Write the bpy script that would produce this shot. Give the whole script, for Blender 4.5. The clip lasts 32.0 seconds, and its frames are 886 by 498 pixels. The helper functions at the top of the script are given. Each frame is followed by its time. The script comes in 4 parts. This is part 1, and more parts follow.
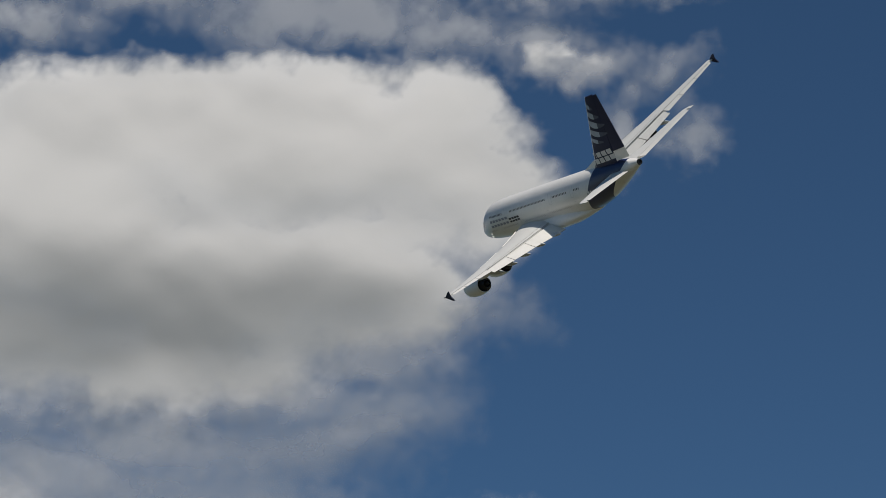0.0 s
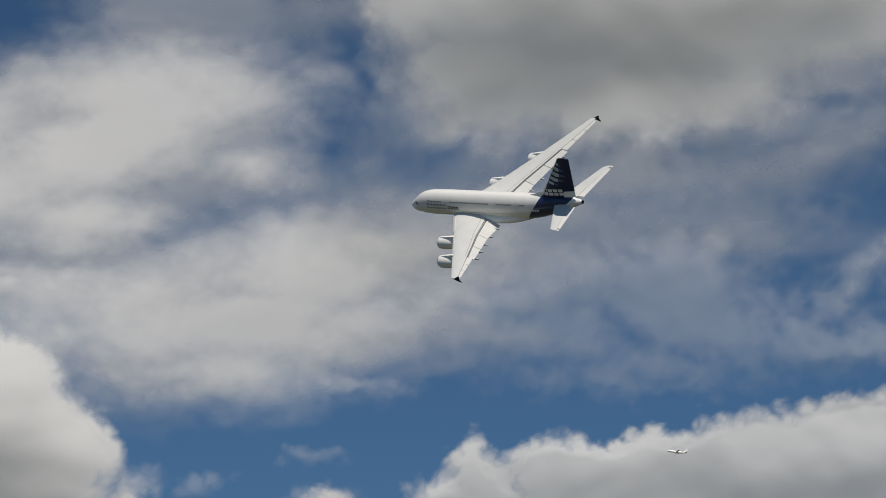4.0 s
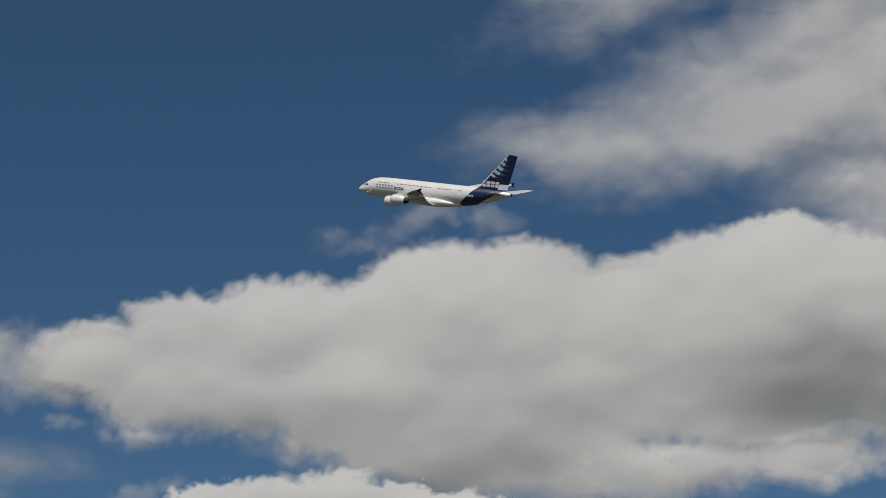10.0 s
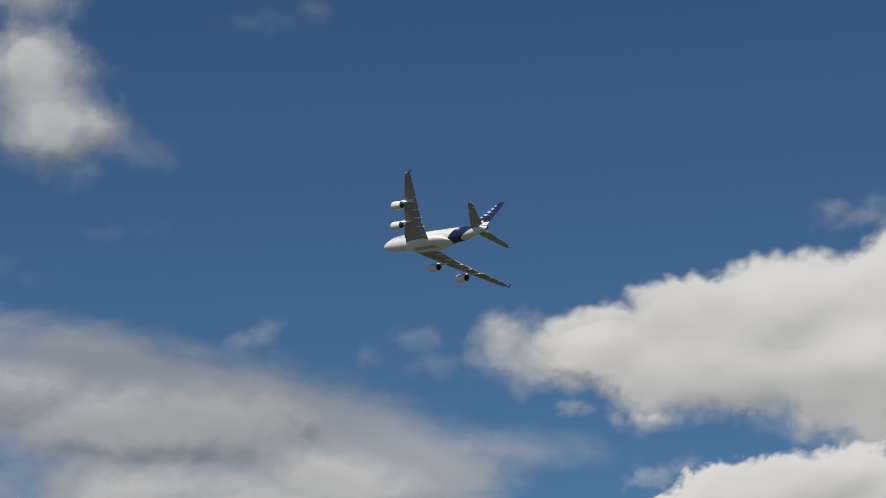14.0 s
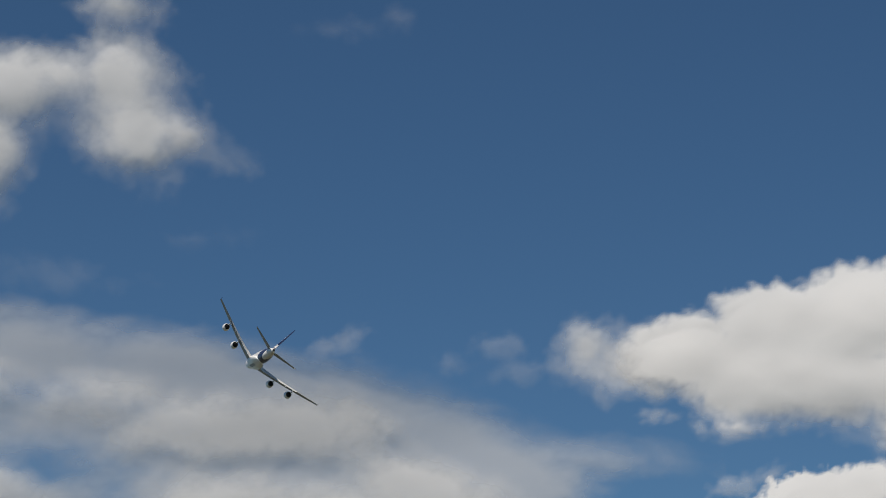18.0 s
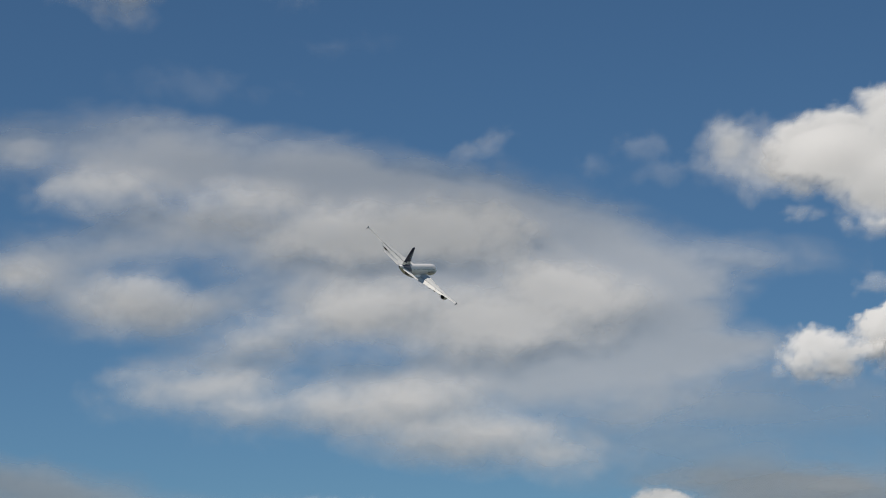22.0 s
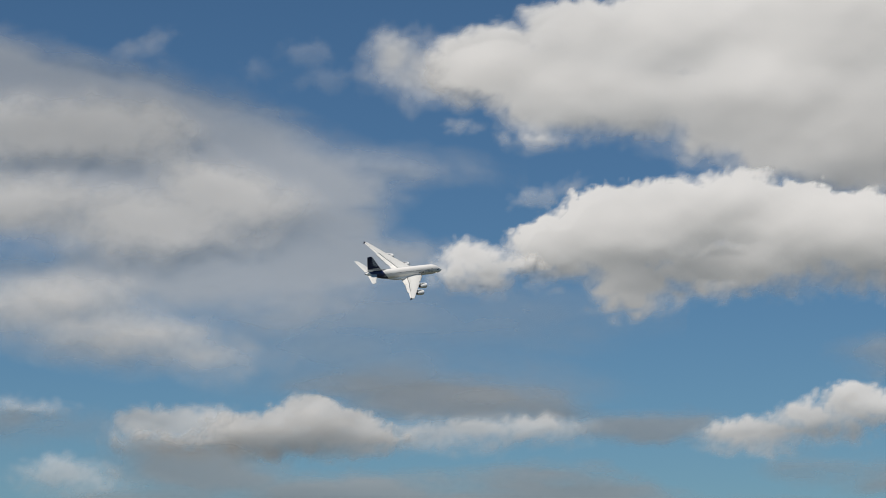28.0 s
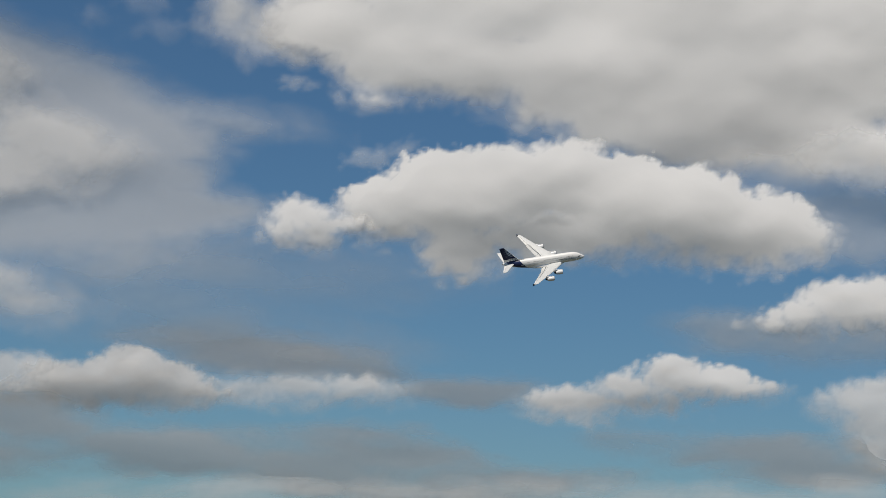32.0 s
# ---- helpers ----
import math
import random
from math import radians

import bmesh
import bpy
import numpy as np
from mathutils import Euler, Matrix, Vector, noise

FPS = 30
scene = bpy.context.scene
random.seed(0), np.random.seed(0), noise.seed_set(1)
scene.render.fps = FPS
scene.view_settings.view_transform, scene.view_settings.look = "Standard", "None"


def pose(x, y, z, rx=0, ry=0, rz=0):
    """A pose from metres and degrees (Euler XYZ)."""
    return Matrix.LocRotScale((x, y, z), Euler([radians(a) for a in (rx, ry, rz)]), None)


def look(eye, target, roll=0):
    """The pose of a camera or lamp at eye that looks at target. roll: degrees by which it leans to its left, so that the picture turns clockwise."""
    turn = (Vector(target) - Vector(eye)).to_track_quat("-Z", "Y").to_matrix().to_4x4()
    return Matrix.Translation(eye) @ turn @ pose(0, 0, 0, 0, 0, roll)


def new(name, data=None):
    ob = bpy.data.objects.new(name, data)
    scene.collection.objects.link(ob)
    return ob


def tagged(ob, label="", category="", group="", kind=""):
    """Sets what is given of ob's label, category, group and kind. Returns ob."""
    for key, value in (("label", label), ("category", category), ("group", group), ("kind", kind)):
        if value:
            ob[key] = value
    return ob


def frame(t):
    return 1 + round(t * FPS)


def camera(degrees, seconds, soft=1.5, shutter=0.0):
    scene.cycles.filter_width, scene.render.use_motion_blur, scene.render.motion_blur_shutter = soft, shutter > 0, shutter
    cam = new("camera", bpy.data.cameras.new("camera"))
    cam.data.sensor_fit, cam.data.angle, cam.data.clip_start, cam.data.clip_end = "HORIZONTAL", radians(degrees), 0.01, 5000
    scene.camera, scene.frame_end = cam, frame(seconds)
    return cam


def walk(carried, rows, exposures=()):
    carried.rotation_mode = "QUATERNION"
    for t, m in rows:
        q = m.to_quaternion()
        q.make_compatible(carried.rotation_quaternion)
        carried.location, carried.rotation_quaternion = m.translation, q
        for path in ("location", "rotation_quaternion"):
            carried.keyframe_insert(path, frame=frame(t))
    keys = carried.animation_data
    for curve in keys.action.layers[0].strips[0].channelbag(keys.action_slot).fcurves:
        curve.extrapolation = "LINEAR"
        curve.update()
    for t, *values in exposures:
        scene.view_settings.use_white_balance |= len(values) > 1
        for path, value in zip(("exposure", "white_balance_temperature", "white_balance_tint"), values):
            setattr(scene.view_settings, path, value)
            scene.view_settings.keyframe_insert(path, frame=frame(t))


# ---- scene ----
# The camera stands on the ground of an airfield and pans after a display aircraft.
EYE = (0.0, 0.0, 1.7)
cam = camera(20.0, 32.0, soft=0.8)


def aim(az, el, roll):
    """Camera pose from azimuth (0 is +y, positive to +x), elevation and roll in degrees."""
    a, e = radians(az), radians(el)
    way = Vector((math.sin(a) * math.cos(e), math.cos(a) * math.cos(e), math.sin(e)))
    return look(EYE, Vector(EYE) + way * 100, roll)


walk(cam, [(t, aim(az, el, roll)) for t, az, el, roll in (
    (0, 44.83, 23.73, -0.63), (0.5, 43.62, 22.09, 0.13), (1, 42.28, 21.47, 0.46), (1.5, 40.60, 20.77, 1.15),
    (2, 39.48, 19.79, 0.98), (2.5, 38.16, 18.81, 0.50), (3, 36.61, 18.30, -0.10), (3.5, 35.27, 18.17, -0.62),
    (4, 33.32, 17.65, -0.94), (4.5, 30.93, 17.12, -1.68), (6.5, 24.05, 16.31, -0.88), (7, 22.40, 15.83, -0.64),
    (7.5, 21.12, 16.46, -0.48), (8, 19.44, 16.59, -0.02), (8.5, 17.58, 16.17, 0.30), (9, 15.99, 15.63, 0.08),
    (9.5, 14.48, 15.55, -0.34), (10, 13.29, 15.52, -0.64), (10.5, 10.60, 15.72, -1.04), (11, 8.73, 15.75, -0.79),
    (11.5, 7.38, 15.54, -0.60), (12, 5.71, 15.48, -0.59), (12.5, 4.80, 15.48, -0.43), (13, 3.89, 15.12, -0.15),
    (13.5, 2.80, 14.58, -0.52), (14, 1.49, 15.23, -0.85), (14.5, 0.86, 15.70, -0.76), (16.5, -0.07, 15.60, -0.86),
    (17, -0.00, 15.33, -0.35), (17.5, -0.14, 15.45, -0.24), (18, -0.48, 15.42, -0.23), (18.5, -0.94, 15.15, -0.55),
    (19, -1.25, 15.19, -0.22), (19.5, -1.49, 15.20, -0.06), (20, -1.64, 15.05, 0.26), (20.5, -1.65, 14.91, 0.86),
    (21, -2.65, 13.14, 0.07), (21.5, -3.63, 11.92, -0.25), (22, -3.86, 10.96, -0.75), (22.5, -3.92, 10.39, -0.13),
    (23, -3.88, 10.40, -0.18), (23.5, -3.83, 10.67, -0.31), (24, -3.57, 10.82, -0.29), (24.5, -3.24, 10.65, -0.20),
    (25, -2.72, 10.56, -0.07), (25.5, -1.18, 10.45, 0.42), (26, 0.05, 10.06, 0.43), (26.5, 1.04, 9.62, 0.41),
    (28.5, 4.58, 8.67, 0.41), (29, 4.94, 8.65, 0.82), (29.5, 5.87, 8.53, 1.23), (30, 6.75, 8.43, 1.34),
    (30.5, 7.30, 8.33, 1.71), (31, 7.46, 8.02, 1.63), (31.5, 7.58, 7.94, 1.64), (32, 8.00, 7.93, 2.29),
)], exposures=[(0, -0.02), (1, 0.12), (2, 0.06), (4, -0.1), (7, -0.32), (9, -0.5), (10, -0.4), (11, -0.36), (12, -0.3), (13, 0.0), (20, 0.05), (23, 0.15), (26, 0.12), (28.5, 0.03), (32, -0.06)])

# ---- light ----
SUN_AZ, SUN_EL = -150.0, 57.0
world = bpy.data.worlds.new("sky")
scene.world = world
world.use_nodes = True
wn = world.node_tree.nodes
sky = wn.new("ShaderNodeTexSky")
sky.sky_type = "NISHITA"
sky.sun_disc = False
sky.sun_elevation = radians(SUN_EL)
sky.sun_rotation = radians(SUN_AZ)
sky.air_density, sky.dust_density, sky.ozone_density = 0.8, 0.3, 5.0
wn["Background"].inputs["Strength"].default_value = 0.0505
tint = wn.new("ShaderNodeVectorMath")
tint.operation = "MULTIPLY"
tint.inputs[1].default_value = (0.75, 1.0, 1.08)
world.node_tree.links.new(sky.outputs["Color"], tint.inputs[0])
world.node_tree.links.new(tint.outputs[0], wn["Background"].inputs["Color"])

sun = new("sun", bpy.data.lights.new("sun", "SUN"))
sun.data.energy, sun.data.angle, sun.data.color = 3.8, radians(0.53), (1.0, 0.915, 0.805)
a_, e_ = radians(SUN_AZ), radians(SUN_EL)
sun_way = Vector((math.sin(a_) * math.cos(e_), math.cos(a_) * math.cos(e_), math.sin(e_)))
sun.matrix_world = look(sun_way * 3000, (0, 0, 0))


# ---- materials ----
def material(name, colour, rough=0.5, metal=0.0, vary=0.06, scale=0.6, coat=0.0, bump=0.0, bump_scale=2.0):
    """A principled material with colour and gloss varied at two scales."""
    m = bpy.data.materials.new(name)
    m.use_nodes = True
    nt = m.node_tree
    p = nt.nodes["Principled BSDF"]
    tc = nt.nodes.new("ShaderNodeTexCoord")
    big, fine = nt.nodes.new("ShaderNodeTexNoise"), nt.nodes.new("ShaderNodeTexNoise")
    big.inputs["Scale"].default_value, fine.inputs["Scale"].default_value = scale, scale * 9
    big.inputs["Detail"].default_value = fine.inputs["Detail"].default_value = 4
    add = nt.nodes.new("ShaderNodeMath")
    add.operation = "ADD"
    ramp = nt.nodes.new("ShaderNodeMapRange")
    ramp.inputs["From Min"].default_value, ramp.inputs["From Max"].default_value = 0.6, 1.4
    ramp.inputs["To Min"].default_value, ramp.inputs["To Max"].default_value = 1 - vary, 1 + vary
    mul = nt.nodes.new("ShaderNodeVectorMath")
    mul.operation = "SCALE"
    mul.inputs[0].default_value = colour[:3]
    for n in (big, fine):
        nt.links.new(tc.outputs["Object"], n.inputs["Vector"])
    nt.links.new(big.outputs["Fac"], add.inputs[0])
    nt.links.new(fine.outputs["Fac"], add.inputs[1])
    nt.links.new(add.outputs[0], ramp.inputs["Value"])
    nt.links.new(ramp.outputs[0], mul.inputs["Scale"])
    nt.links.new(mul.outputs[0], p.inputs["Base Color"])
    gloss = nt.nodes.new("ShaderNodeMapRange")
    gloss.inputs["To Min"].default_value, gloss.inputs["To Max"].default_value = max(rough - 0.06, 0.02), min(rough + 0.08, 1)
    nt.links.new(big.outputs["Fac"], gloss.inputs["Value"])
    nt.links.new(gloss.outputs[0], p.inputs["Roughness"])
    p.inputs["Metallic"].default_value = metal
    p.inputs["Coat Weight"].default_value = coat
    p.inputs["Coat Roughness"].default_value = 0.15
    if bump:
        b, bn = nt.nodes.new("ShaderNodeBump"), nt.nodes.new("ShaderNodeTexNoise")
        bn.inputs["Scale"].default_value, bn.inputs["Detail"].default_value = bump_scale, 6
        b.inputs["Strength"].default_value = bump
        nt.links.new(tc.outputs["Object"], bn.inputs["Vector"])
        nt.links.new(bn.outputs["Fac"], b.inputs["Height"])
        nt.links.new(b.outputs["Normal"], p.inputs["Normal"])
    return m


WHITE = material("white_paint", (0.89, 0.89, 0.88), 0.35, vary=0.05, scale=0.25, coat=0.3)
WING = material("wing_grey_paint", (0.62, 0.63, 0.62), 0.45, vary=0.07, scale=0.3)
# grey lower-skin paint, made darker still so that the underside's shade is in the colour
SHADED_UNDER = material("shaded_underside_paint", (0.33, 0.33, 0.32), 0.5, vary=0.1, scale=0.3)
FLAP = material("flap_paint", (0.68, 0.68, 0.66), 0.45, vary=0.07, scale=0.4)
NAVY = material("navy_paint", (0.010, 0.018, 0.065), 0.5, vary=0.15, scale=0.3)
NAVY.node_tree.nodes["Principled BSDF"].inputs["Specular IOR Level"].default_value = 0.25
BLUE = material("stripe_paint", (0.42, 0.50, 0.62), 0.5, vary=0.2, scale=0.5)
DARK = material("dark_metal", (0.03, 0.03, 0.032), 0.5, 0.6, vary=0.2)
GAP = material("shadow_gap", (0.06, 0.06, 0.06), 0.8, vary=0.2)
GLASS = material("cabin_glass", (0.015, 0.018, 0.022), 0.12, vary=0.2)
STEEL = material("bare_steel", (0.55, 0.55, 0.56), 0.28, 0.9, vary=0.1)
TITLE = material("title_paint", (0.20, 0.21, 0.27), 0.45, vary=0.1)
PALE_TITLE = material("pale_title_paint", (0.27, 0.28, 0.34), 0.45, vary=0.1)
PALE_WINDOW = material("pale_window", (0.55, 0.55, 0.55), 0.4, vary=0.1)
MIDBLUE = material("faded_stripe_paint", (0.055, 0.08, 0.15), 0.5, vary=0.3, scale=0.5)
LETTER = material("white_letter_paint", (0.75, 0.76, 0.78), 0.4, vary=0.05)
DOORLINE = material("door_line", (0.62, 0.62, 0.62), 0.5, vary=0.1)
GRASS = material("airfield_grass", (0.06, 0.06, 0.034), 0.9, vary=0.4, scale=0.02, bump=0.4, bump_scale=0.5)


def two_tone():
    """White fuselage paint with a slanting navy band round the tail and grime along the belly."""
    m = material("fuselage_paint", (0.89, 0.89, 0.88), 0.35, vary=0.05, scale=0.25, coat=0.3)
    nt = m.node_tree
    p = nt.nodes["Principled BSDF"]
    white = p.inputs["Base Color"].links[0].from_socket
    tc, sep = nt.nodes.new("ShaderNodeTexCoord"), nt.nodes.new("ShaderNodeSeparateXYZ")
    nt.links.new(tc.outputs["Object"], sep.inputs[0])

    def line(slope, offset, upper):
        """1 where x lies fore or aft of the line x = offset + slope * z."""
        a, c = nt.nodes.new("ShaderNodeMath"), nt.nodes.new("ShaderNodeMath")
        a.operation = "MULTIPLY_ADD"
        a.inputs[1].default_value, a.inputs[2].default_value = slope, offset
        nt.links.new(sep.outputs["Z"], a.inputs[0])
        c.operation = "LESS_THAN" if upper else "GREATER_THAN"
        nt.links.new(sep.outputs["X"], c.inputs[0])
        nt.links.new(a.outputs[0], c.inputs[1])
        return c.outputs[0]

    both = nt.nodes.new("ShaderNodeMath")
    both.operation = "MULTIPLY"
    nt.links.new(line(-0.95, 36 - 51.6, True), both.inputs[0])
    nt.links.new(line(-1.75, 36 - 60.8, False), both.inputs[1])
    mix = nt.nodes.new("ShaderNodeMix")
    mix.data_type = "RGBA"
    mix.inputs["B"].default_value = (0.012, 0.022, 0.085, 1)
    nt.links.new(both.outputs[0], mix.inputs["Factor"])
    # grime under the belly, streaked along the airflow
    mapping, grime = nt.nodes.new("ShaderNodeMapping"), nt.nodes.new("ShaderNodeTexNoise")
    mapping.inputs["Scale"].default_value = (0.05, 0.6, 0.6)
    grime.inputs["Scale"].default_value, grime.inputs["Detail"].default_value = 1.6, 5
    nt.links.new(tc.outputs["Object"], mapping.inputs["Vector"])
    nt.links.new(mapping.outputs[0], grime.inputs["Vector"])
    dirt = nt.nodes.new("ShaderNodeMix")
    dirt.data_type, dirt.blend_type = "RGBA", "MULTIPLY"
    dirt.inputs["B"].default_value = (0.93, 0.91, 0.88, 1)
    nt.links.new(grime.outputs["Fac"], dirt.inputs["Factor"])
    nt.links.new(white, dirt.inputs["A"])
    nt.links.new(dirt.outputs["Result"], mix.inputs["A"])
    nt.links.new(mix.outputs["Result"], p.inputs["Base Color"])
    return m


FUSE = two_tone()
LAMP = material("lamp_glass", (0.9, 0.9, 0.85), 0.2)
LAMP.node_tree.nodes["Principled BSDF"].inputs["Emission Color"].default_value = (1.0, 0.97, 0.9, 1)
LAMP.node_tree.nodes["Principled BSDF"].inputs["Emission Strength"].default_value = 1.5


def cloud_material(name, opacity, rough, seed, scatter=0.2):
    """Water droplets: matt white, letting part of the light through, frayed where the body thins out."""
    m = bpy.data.materials.new(name)
    m.use_nodes = True
    nt = m.node_tree
    nt.nodes.remove(nt.nodes["Principled BSDF"])
    out = nt.nodes["Material Output"]
    att = nt.nodes.new("ShaderNodeAttribute")
    att.attribute_name = "thickness_map"
    geo = nt.nodes.new("ShaderNodeNewGeometry")
    shift = nt.nodes.new("ShaderNodeVectorMath")
    shift.operation = "ADD"
    shift.inputs[1].default_value = (seed * 731.0, seed * 117.0, seed * 311.0)
    nt.links.new(geo.outputs["Position"], shift.inputs[0])
    fray = nt.nodes.new("ShaderNodeTexNoise")
    fray.inputs["Scale"].default_value, fray.inputs["Detail"].default_value = 0.02, 4
    fray.inputs["Roughness"].default_value, fray.inputs["Distortion"].default_value = 0.52, 0.4
    nt.links.new(shift.outputs[0], fray.inputs["Vector"])
    jag = nt.nodes.new("ShaderNodeMath")
    jag.operation = "MULTIPLY_ADD"
    jag.inputs[1].default_value, jag.inputs[2].default_value = 1.0 * rough, -0.5 * rough
    nt.links.new(fray.outputs["Fac"], jag.inputs[0])
    total = nt.nodes.new("ShaderNodeMath")
    nt.links.new(att.outputs["Fac"], total.inputs[0])
    nt.links.new(jag.outputs[0], total.inputs[1])
    ramp = nt.nodes.new("ShaderNodeMapRange")
    ramp.interpolation_type = "SMOOTHSTEP"
    ramp.inputs["From Min"].default_value, ramp.inputs["From Max"].default_value = 0.0, 1.0
    ramp.inputs["To Max"].default_value = opacity
    nt.links.new(total.outputs[0], ramp.inputs["Value"])
    lumps = nt.nodes.new("ShaderNodeTexNoise")
    lumps.inputs["Scale"].default_value, lumps.inputs["Detail"].default_value = 0.012, 5
    nt.links.new(shift.outputs[0], lumps.inputs["Vector"])
    bump = nt.nodes.new("ShaderNodeBump")
    bump.inputs["Strength"].default_value, bump.inputs["Distance"].default_value = 0.5, 0.9
    nt.links.new(lumps.outputs["Fac"], bump.inputs["Height"])
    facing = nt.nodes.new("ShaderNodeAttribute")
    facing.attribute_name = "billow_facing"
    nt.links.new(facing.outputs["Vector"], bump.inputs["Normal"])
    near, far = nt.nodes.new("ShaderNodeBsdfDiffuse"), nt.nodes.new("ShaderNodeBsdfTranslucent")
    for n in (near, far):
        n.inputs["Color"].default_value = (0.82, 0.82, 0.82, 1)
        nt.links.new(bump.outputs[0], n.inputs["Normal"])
    body, mix, clear = nt.nodes.new("ShaderNodeMixShader"), nt.nodes.new("ShaderNodeMixShader"), nt.nodes.new("ShaderNodeBsdfTransparent")
    body.inputs[0].default_value = scatter
    nt.links.new(near.outputs[0], body.inputs[1])
    nt.links.new(far.outputs[0], body.inputs[2])
    nt.links.new(ramp.outputs[0], mix.inputs[0])
    nt.links.new(clear.outputs[0], mix.inputs[1])
    nt.links.new(body.outputs[0], mix.inputs[2])
    nt.links.new(mix.outputs[0], out.inputs["Surface"])
    return m


# ---- helpers of the scene ----
def part(name, bm, mat, parent, label="", smooth=True, under=None):
    """Links a bmesh as one mesh object under its thing or part."""
    me = bpy.data.meshes.new(name)
    bm.to_mesh(me)
    bm.free()
    me.materials.append(mat)
    # faces that look down get the grey with shade painted in
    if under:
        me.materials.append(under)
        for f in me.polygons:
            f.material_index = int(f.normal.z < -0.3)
    if smooth:
        me.shade_smooth()
        me.set_sharp_from_angle(angle=radians(38))
    ob = new(name, me)
    ob.parent = parent
    return tagged(ob, label)


def loft(rings, cap=True, loop=True):
    """Skins a row of rings, each with the same number of points."""
    bm = bmesh.new()
    vs = [[bm.verts.new(p) for p in ring] for ring in rings]
    n = len(rings[0])
    for a, b in zip(vs, vs[1:]):
        for i in range(n if loop else n - 1):
            j = (i + 1) % n
            bm.faces.new((a[i], a[j], b[j], b[i]))
    if cap:
        bm.faces.new(vs[0][::-1])
        bm.faces.new(vs[-1])
    bmesh.ops.recalc_face_normals(bm, faces=bm.faces)
    return bm


def plate(points, thick, axis=1):
    """A flat outline given in the plane across the axis, with thickness and softened rims."""
    bm = bmesh.new()
    half = Vector([thick / 2 if i == axis else 0 for i in range(3)])
    a = [bm.verts.new(Vector(p) - half) for p in points]
    b = [bm.verts.new(Vector(p) + half) for p in points]
    bm.faces.new(a)
    bm.faces.new(b[::-1])
    for i in range(len(a)):
        j = (i + 1) % len(a)
        bm.faces.new((a[i], a[j], b[j], b[i]))
    bmesh.ops.recalc_face_normals(bm, faces=bm.faces)
    return bm


def lerp_rows(rows, x):
    """Smooth interpolation of a table by its first column, which falls."""
    for r0, r1 in zip(rows, rows[1:]):
        if x >= r1[0]:
            k = (x - r0[0]) / (r1[0] - r0[0])
            return [u + (v - u) * k for u, v in zip(r0[1:], r1[1:])]
    return list(rows[-1][1:])


def revolve(profile, x0, y0, z0, n=36):
    """A body of revolution about an axis along x; profile rows are (x, radius)."""
    return [[(x0 - x, y0 + r * math.cos(2 * math.pi * i / n), z0 + r * math.sin(2 * math.pi * i / n)) for i in range(n)]
            for x, r in profile]


# ---- ground ----
bm = bmesh.new()
bmesh.ops.create_circle(bm, cap_ends=True, segments=96, radius=4950)
me = bpy.data.meshes.new("ground")
bm.to_mesh(me)
bm.free()
me.materials.append(GRASS)
tagged(new("ground", me), "flat grass airfield reaching the horizon", "ground", kind="structure")


# ---- the display aircraft: x forward, y to its left, z up, origin in mid-fuselage ----
MID = 36.0
# distance behind the nose, half width, top, bottom
HULL = [(0, 0.05, -1.5, -1.7), (-0.5, 0.75, -0.85, -2.3), (-1.2, 1.3, -0.25, -2.75), (-2.4, 1.95, 0.55, -3.2), (-4, 2.5, 1.65, -3.6),
        (-6, 2.98, 2.85, -3.9), (-9, 3.38, 3.75, -4.1), (-12, 3.52, 4.08, -4.2), (-16, 3.57, 4.2, -4.2), (-46, 3.57, 4.2, -4.2),
        (-50, 3.5, 4.2, -3.95), (-54, 3.3, 4.2, -3.3), (-58, 2.95, 4.15, -2.3), (-62, 2.4, 4.0, -1.1), (-66, 1.7, 3.7, 0.25),
        (-69, 0.95, 3.2, 1.3), (-70.2, 0.6, 2.9, 1.75)]


def hull(x):
    """Half width, middle height and half height of the fuselage x metres behind the nose (negative)."""
    xs = [r[0] for r in HULL]
    i = max(k for k in range(len(xs)) if xs[k] >= x or k == 0)
    i = min(i, len(xs) - 2)
    k = (x - xs[i]) / (xs[i + 1] - xs[i])
    vals = []
    for c in (1, 2, 3):
        p0, p1, p2, p3 = (HULL[min(max(j, 0), len(HULL) - 1)] for j in (i - 1, i, i + 1, i + 2))
        d1 = (p2[c] - p0[c]) / (p2[0] - p0[0]) if i else (p2[c] - p1[c]) / (p2[0] - p1[0])
        d2 = (p3[c] - p1[c]) / (p3[0] - p1[0])
        h = p2[0] - p1[0]
        vals.append((2 * k ** 3 - 3 * k ** 2 + 1) * p1[c] + (k ** 3 - 2 * k ** 2 + k) * h * d1 + (3 * k ** 2 - 2 * k ** 3) * p2[c] + (k ** 3 - k ** 2) * h * d2)
    return vals[0], (vals[1] + vals[2]) / 2, (vals[1] - vals[2]) / 2


def skin(x, z, side, proud=0.03):
    """A point on the fuselage's side at height z."""
    w, zc, h = hull(x)
    s = max(-0.98, min(0.98, (z - zc) / h))
    c = math.sqrt(1 - s * s)
    return Vector((x + MID, side * (w * c * (1 - 0.08 * max(s, 0)) + proud), z))


